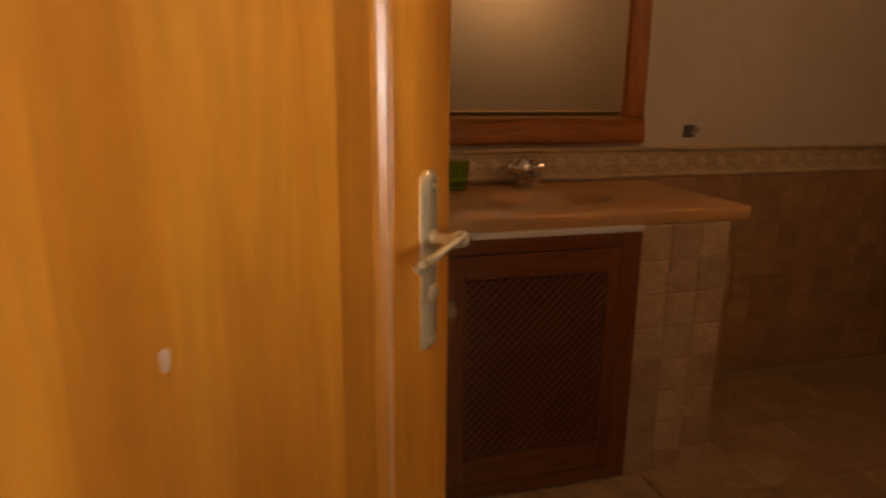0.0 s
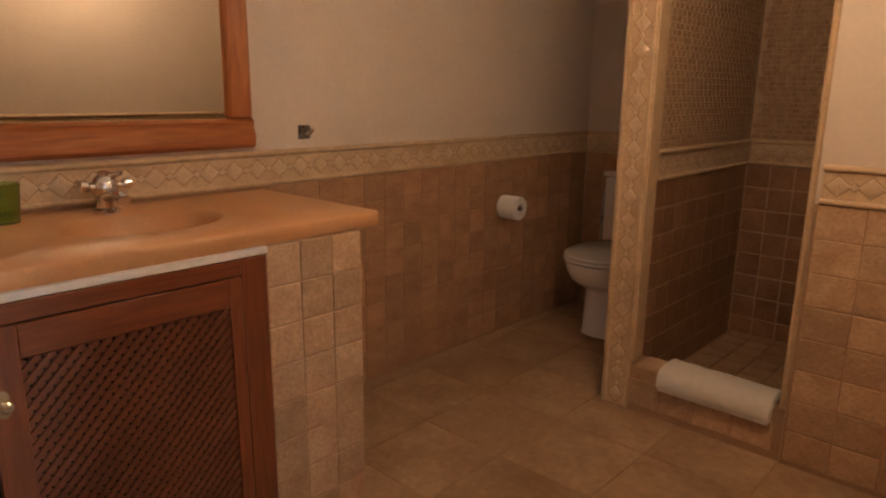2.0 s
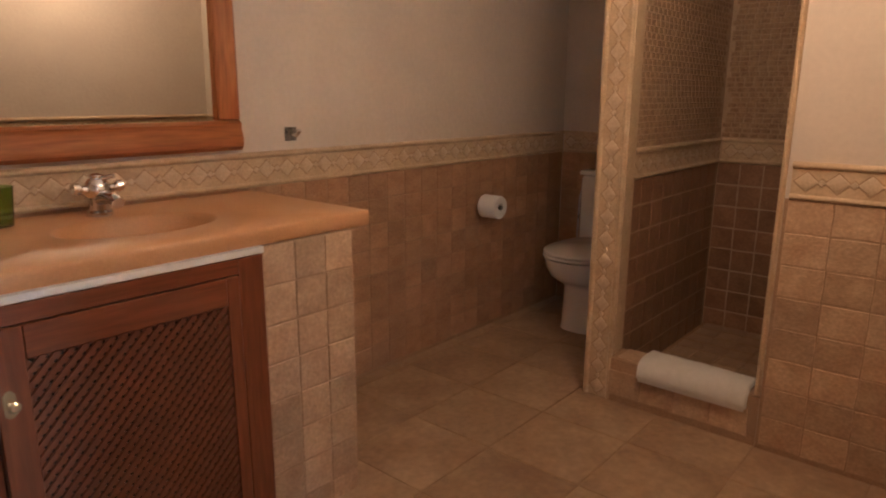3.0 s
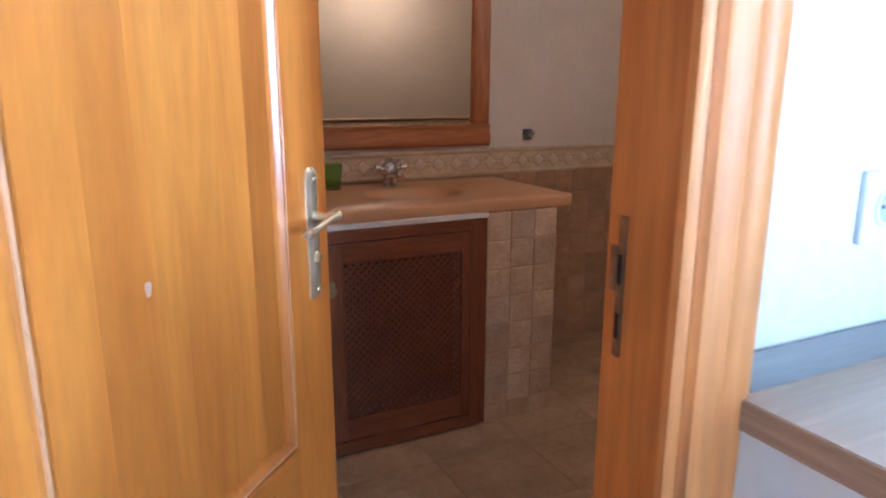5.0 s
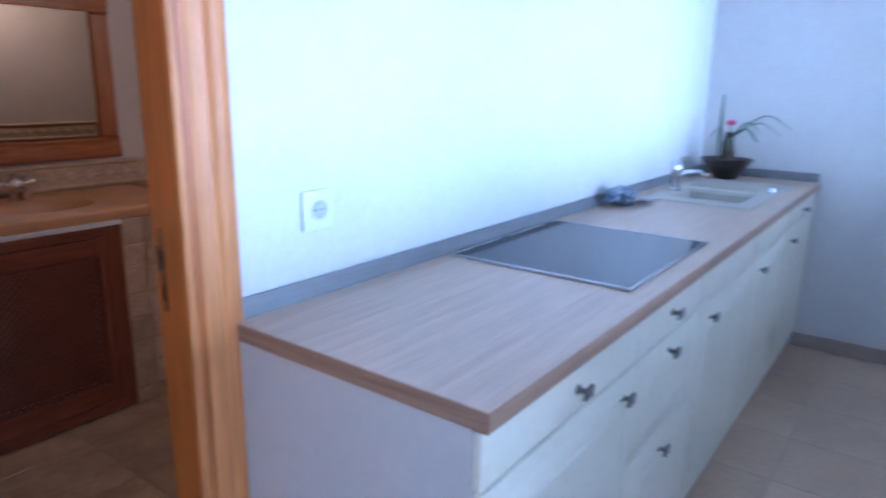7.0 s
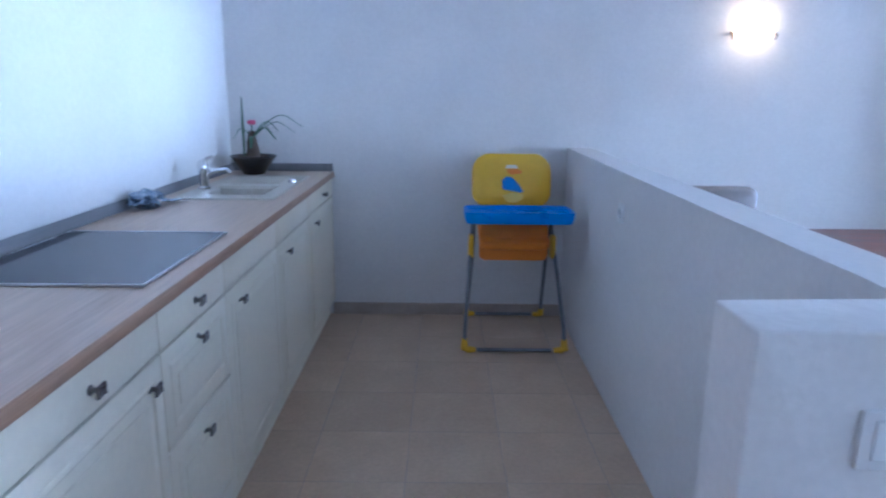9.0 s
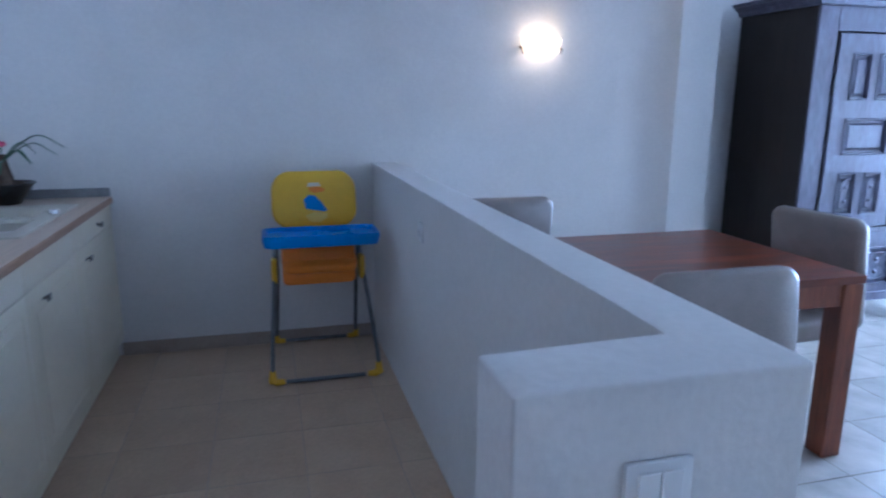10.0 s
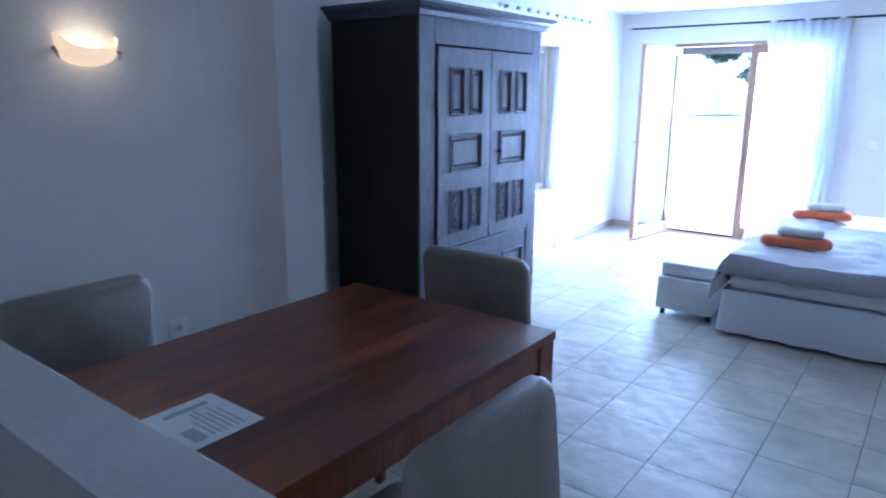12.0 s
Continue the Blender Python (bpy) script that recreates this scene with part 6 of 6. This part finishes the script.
# faces look to -y: u east, v up gives w = u x v = -y
lay("tile", small, walls["bath_wall_east"], (4.294, 2.92, Z0), (0, -1, 0), (0, 0, 1), 7, 1, P, P, rnd)
for r in range(1, NZ):
    lay("tile", small, walls["bath_wall_east"], (4.294, 2.92, Z0 - r * P), (0, -1, 0), (0, 0, 1), 7, 1, P, P, rnd)
for p, x0 in ((pillars[0], 1.894), (pillars[1], 0.39)):
    for r in range(8):
        lay("tile", pale, p, (x0, 2.39, 0.758 - r * P), (1, 0, 0), (0, 0, 1), 3, 1, 0.1005, P, rnd)
for r in range(8):
    lay("tile", small, pillars[0], (2.144, 2.44, 0.758 - r * P), (0, 1, 0), (0, 0, 1), 5, 1, P, P, rnd)
wide = tile_meshes("tile", 0.1283, 0.1035, 0.0035, TILE_PALE, 5, 0.0018, 9)
for r in range(NZ):
    lay("tile", wide, walls["shower_wall"], (3.2, 1.453 + (0.0 if r % 2 else 0.0), Z0 - r * P), (0, -1, 0), (0, 0, 1), 4, 1, 0.1315, P, rnd)
for r in range(NZ):
    lay("tile", dark_tiles, walls["shower_partition"], (3.35, 2.096, Z0 - r * P), (1, 0, 0), (0, 0, 1), 9, 1, P, P, rnd)
shower_back = block("shower_back", (4.28, 4.2935, 1.005, 2.095, 0, H), PALE_GROUT, walls["bath_wall_east"], bevel=0, label="tiled back of the shower")
for r in range(NZ):
    lay("tile", dark_tiles, shower_back, (4.28, 2.04, Z0 - r * P), (0, -1, 0), (0, 0, 1), 10, 1, P, P, rnd)
lay("tile", wide, curb, (3.204, 2.02, 0.08), (0, -1, 0), (0, 0, 1), 4, 1, 0.1315, P, rnd)
lay("tile", tile_meshes("tile", 0.128, 0.115, 0.008, TILE_PALE, 4, 0.0015, 4), curb, (3.267, 1.6, 0.178), (0, 1, 0), (-1, 0, 0), 4, 1, 0.1315, P, rnd)


def mosaic(name, parent, origin, u, v, nu, nv, pu, pv, gap, d, seed):
    """Rows of small stones on a wall, joined into one mesh."""
    rnd = random.Random(seed)
    u, v = Vector(u), Vector(v)
    w = u.cross(v)
    verts, faces = [], []
    for j in range(nv):
        off = rnd.uniform(0, pu)
        for i in range(nu - 1):
            c = Vector(origin) + u * (pu * i + off) + v * pv * j
            hw, hh = (pu - gap) / 2 * rnd.uniform(0.9, 1), (pv - gap) / 2 * rnd.uniform(0.88, 1)
            dd = d * rnd.uniform(0.75, 1.1)
            b = len(verts)
            for f, z in ((1, 0), (0.86, dd)):
                verts += [tuple(c + u * hw * f * sx + v * hh * f * sy + w * z) for sx, sy in ((-1, -1), (1, -1), (1, 1), (-1, 1))]
            faces += [(b + 4, b + 5, b + 6, b + 7)] + [(b + k, b + (k + 1) % 4, b + 4 + (k + 1) % 4, b + 4 + k) for k in range(4)]
    me = bpy.data.meshes.new(name)
    me.from_pydata(verts, [], faces)
    me.materials.append(MOSAIC)
    ob = new(name, me)
    ob.parent = parent
    return tagged(ob, label="thin rows of small split-stone mosaic", kind="stuff")


block("grout_bed", (3.3, 4.28, 2.0945, 2.0975, 0, H), PALE_GROUT, walls["shower_partition"], bevel=0)
mosaic("mosaic", walls["shower_partition"], (3.31, 2.0945, 1.0), (1, 0, 0), (0, 0, 1), 23, 59, 0.042, 0.0235, 0.0024, 0.0035, 3)
mosaic("mosaic", shower_back, (4.28, 2.08, 1.0), (0, -1, 0), (0, 0, 1), 25, 59, 0.042, 0.0235, 0.0024, 0.0035, 4)


# Border band with lozenges between two mouldings.
def border(parent, at, along, out, length, vertical=False, z0=0.868, width=0.119):
    """A listel of pale stone: a band, two mouldings and a row of lozenges."""
    along, out = Vector(along), Vector(out)
    up = Vector((0, 0, 1)) if not vertical else out.cross(along)
    at = Vector(at)
    m = Matrix((along, up, out)).transposed().to_4x4()
    m.translation = at
    bm = bmesh.new()
    solid(bm, 0, length, 0.016, width - 0.02, -0.001, 0.006)
    bmesh.ops.transform(bm, matrix=m, verts=bm.verts[:])
    part("border_band", bm, BORDER_STONE, parent, "pale stone border band")
    for a, b, t in ((0, 0.017, 0.014), (width - 0.021, width, 0.018)):
        bm = bmesh.new()
        prof = [(a, -0.001), (a, t * 0.5), (a + (b - a) * 0.25, t * 0.92), (a + (b - a) * 0.5, t), (b - (b - a) * 0.25, t * 0.92), (b, t * 0.5), (b, -0.001)]
        prism(bm, prof, 0, 0, length)
        bmesh.ops.transform(bm, matrix=m, verts=bm.verts[:])
        part("moulding", bm, BORDER_STONE, parent, "rounded pale stone moulding")
    bm, joint = bmesh.new(), bmesh.new()
    n, step, c = int(length / 0.086), 0.086, (0.016 + width - 0.02) / 2
    for i in range(n):
        x = 0.043 + i * step
        for dx, s, tall in ((0, 1.0, 0.032), (0.043, 0.42, 0.012)):
            w_ = 0.036 * s
            joint.faces.new([joint.verts.new((x + dx + px, c + py, 0.0065)) for px, py in ((-w_ - 0.003, 0), (0, -tall - 0.0025), (w_ + 0.003, 0), (0, tall + 0.0025))])
            q0 = [bm.verts.new((x + dx + px, c + py, 0.006)) for px, py in ((-w_, 0), (0, -tall), (w_, 0), (0, tall))]
            q1 = [bm.verts.new((x + dx + px * 0.8, c + py * 0.8, 0.0095)) for px, py in ((-w_, 0), (0, -tall), (w_, 0), (0, tall))]
            for k in range(4):
                bm.faces.new((q0[k], q0[(k + 1) % 4], q1[(k + 1) % 4], q1[k]))
            bm.faces.new(q1)
    bmesh.ops.transform(bm, matrix=m, verts=bm.verts[:])
    bmesh.ops.transform(joint, matrix=m, verts=joint.verts[:])
    part("lozenge_joint", joint, GROUT, parent, smooth=False)
    part("lozenge_row", bm, LOZENGE, parent, "row of cream stone lozenges")


LOZENGE = mat("cream_stone_lozenge", (0.57, 0.43, 0.285), (0.66, 0.52, 0.365), 30, 0.5, bump=0.3, fine=120, bits=0.15)
border(walls["bath_wall_north"], (0.34, 2.976, 0.868), (1, 0, 0), (0, -1, 0), 3.95)
border(walls["bath_wall_east"], (4.294, 2.965, 0.868), (0, -1, 0), (-1, 0, 0), 0.78)
border(walls["shower_partition"], (3.31, 2.0945, 0.868), (1, 0, 0), (0, -1, 0), 0.965)
border(shower_back, (4.28, 2.08, 0.868), (0, -1, 0), (-1, 0, 0), 1.07)
border(walls["shower_wall"], (3.2, 1.515, 0.868), (0, -1, 0), (-1, 0, 0), 0.51)
border(walls["bath_wall_south"], (3.19, 1.0, 0.868), (-1, 0, 0), (0, 1, 0), 1.93)
border(walls["shower_partition"], (3.212, 2.079, 0.002), (0, 0, 1), (-1, 0, 0), 2.39, vertical=True, width=0.114)
bm = bmesh.new()
prism(bm, [(3.204, 1.5295), (3.196, 1.533), (3.192, 1.54), (3.196, 1.548), (3.206, 1.55), (3.3, 1.55), (3.3, 1.5295)], 2, 0.19, H - 0.001)
part("corner_bead", bm, BORDER_STONE, walls["shower_wall"], "pale stone bead on the edge of the shower opening")
bm = bmesh.new()
prism(bm, [(3.212, 2.0935), (3.3, 2.0935), (3.3, 2.08), (3.222, 2.078)], 2, 0.19, H - 0.001)
part("corner_bead", bm, BORDER_STONE, walls["shower_partition"], "pale stone bead on the edge of the shower opening")


def wall_tiles_south():
    for r in range(NZ):
        lay("tile", small, walls["bath_wall_south"], (3.14, 1.0, Z0 - r * P), (-1, 0, 0), (0, 0, 1), 17, 1, P, P, rnd)


wall_tiles_south()
bath_tiles = tile_meshes("floor_tile", 0.342, 0.342, 0.005, BATH_FLOOR, 5, 0.001, 11)
lay("floor_tile", bath_tiles, bath_bed, (1.21 + 0.173 - 0.346 * 3, 1.875 + 0.173 - 0.346 * 3, -0.005), (1, 0, 0), (0, 1, 0), 12, 7, 0.346, 0.346, rnd,
    skip=lambda c: (c.x > 3.3 and c.y < 2.0) or c.y < 1.0 and not 0.3 < c.x < 1.3)
stall = tile_meshes("floor_tile", 0.1, 0.1, 0.006, BATH_FLOOR, 4, 0.0015, 12)
lay("floor_tile", stall, tray_b, (3.39, 1.06, 0.035), (1, 0, 0), (0, 1, 0), 9, 10, P, P, rnd)
kit_tiles = tile_meshes("floor_tile", 0.3628, 0.3628, 0.005, KITCHEN_FLOOR, 4, 0.0006, 13)
lay("floor_tile", kit_tiles, kitchen_bed, (2.565 + 0.1825 - 0.365 * 15, 0.08 + 0.1825 - 0.365 * 4, -0.005), (1, 0, 0), (0, 1, 0), 21, 6, 0.365, 0.365, rnd,
    skip=lambda c: c.x > 1.3 and c.y > 0.5)


def riven(name, s, d, material, kinds, seed):
    """Floor tiles with a riven, uneven face."""
    made = []
    for k in range(kinds):
        bm = bmesh.new()
        n = 14
        g = [[bm.verts.new(((i / n - 0.5) * s, (j / n - 0.5) * s, d + (0.0014 * noise.noise(Vector((i * 0.3 + k * 9, j * 0.3, seed))) - 0.0035 * max(0, 0.16 - abs(noise.noise(Vector((i * 0.28 + k * 5, j * 0.12, seed + 4))))) / 0.16 if 0 < i < n and 0 < j < n else -0.0016))) for j in range(n + 1)] for i in range(n + 1)]
        for i in range(n):
            for j in range(n):
                bm.faces.new((g[i][j], g[i + 1][j], g[i + 1][j + 1], g[i][j + 1]))
        made.append(mesh_of(name, bm, material, True))
    return made


liv_tiles = riven("floor_tile", 0.359, 0.005, LIVING_FLOOR, 6, 3)
lay("floor_tile", liv_tiles, floor, (2.402 + 0.1815 - 0.363 * 14, -3.765 + 0.1815 - 0.363 * 13, -0.005), (1, 0, 0), (0, 1, 0), 21, 19, 0.363, 0.363, rnd,
    skip=lambda c: c.x > 4.8 or c.x < -2.9 or c.y > -1.5)
cut_tiles = tile_meshes("floor_tile", 0.359, 0.198, 0.005, LIVING_FLOOR, 3, 0.0008, 15)
lay("floor_tile", cut_tiles, floor, (2.402 + 0.1815 - 0.363 * 14, -1.487, -0.005), (1, 0, 0), (0, 1, 0), 20, 1, 0.363, 0.363, rnd)
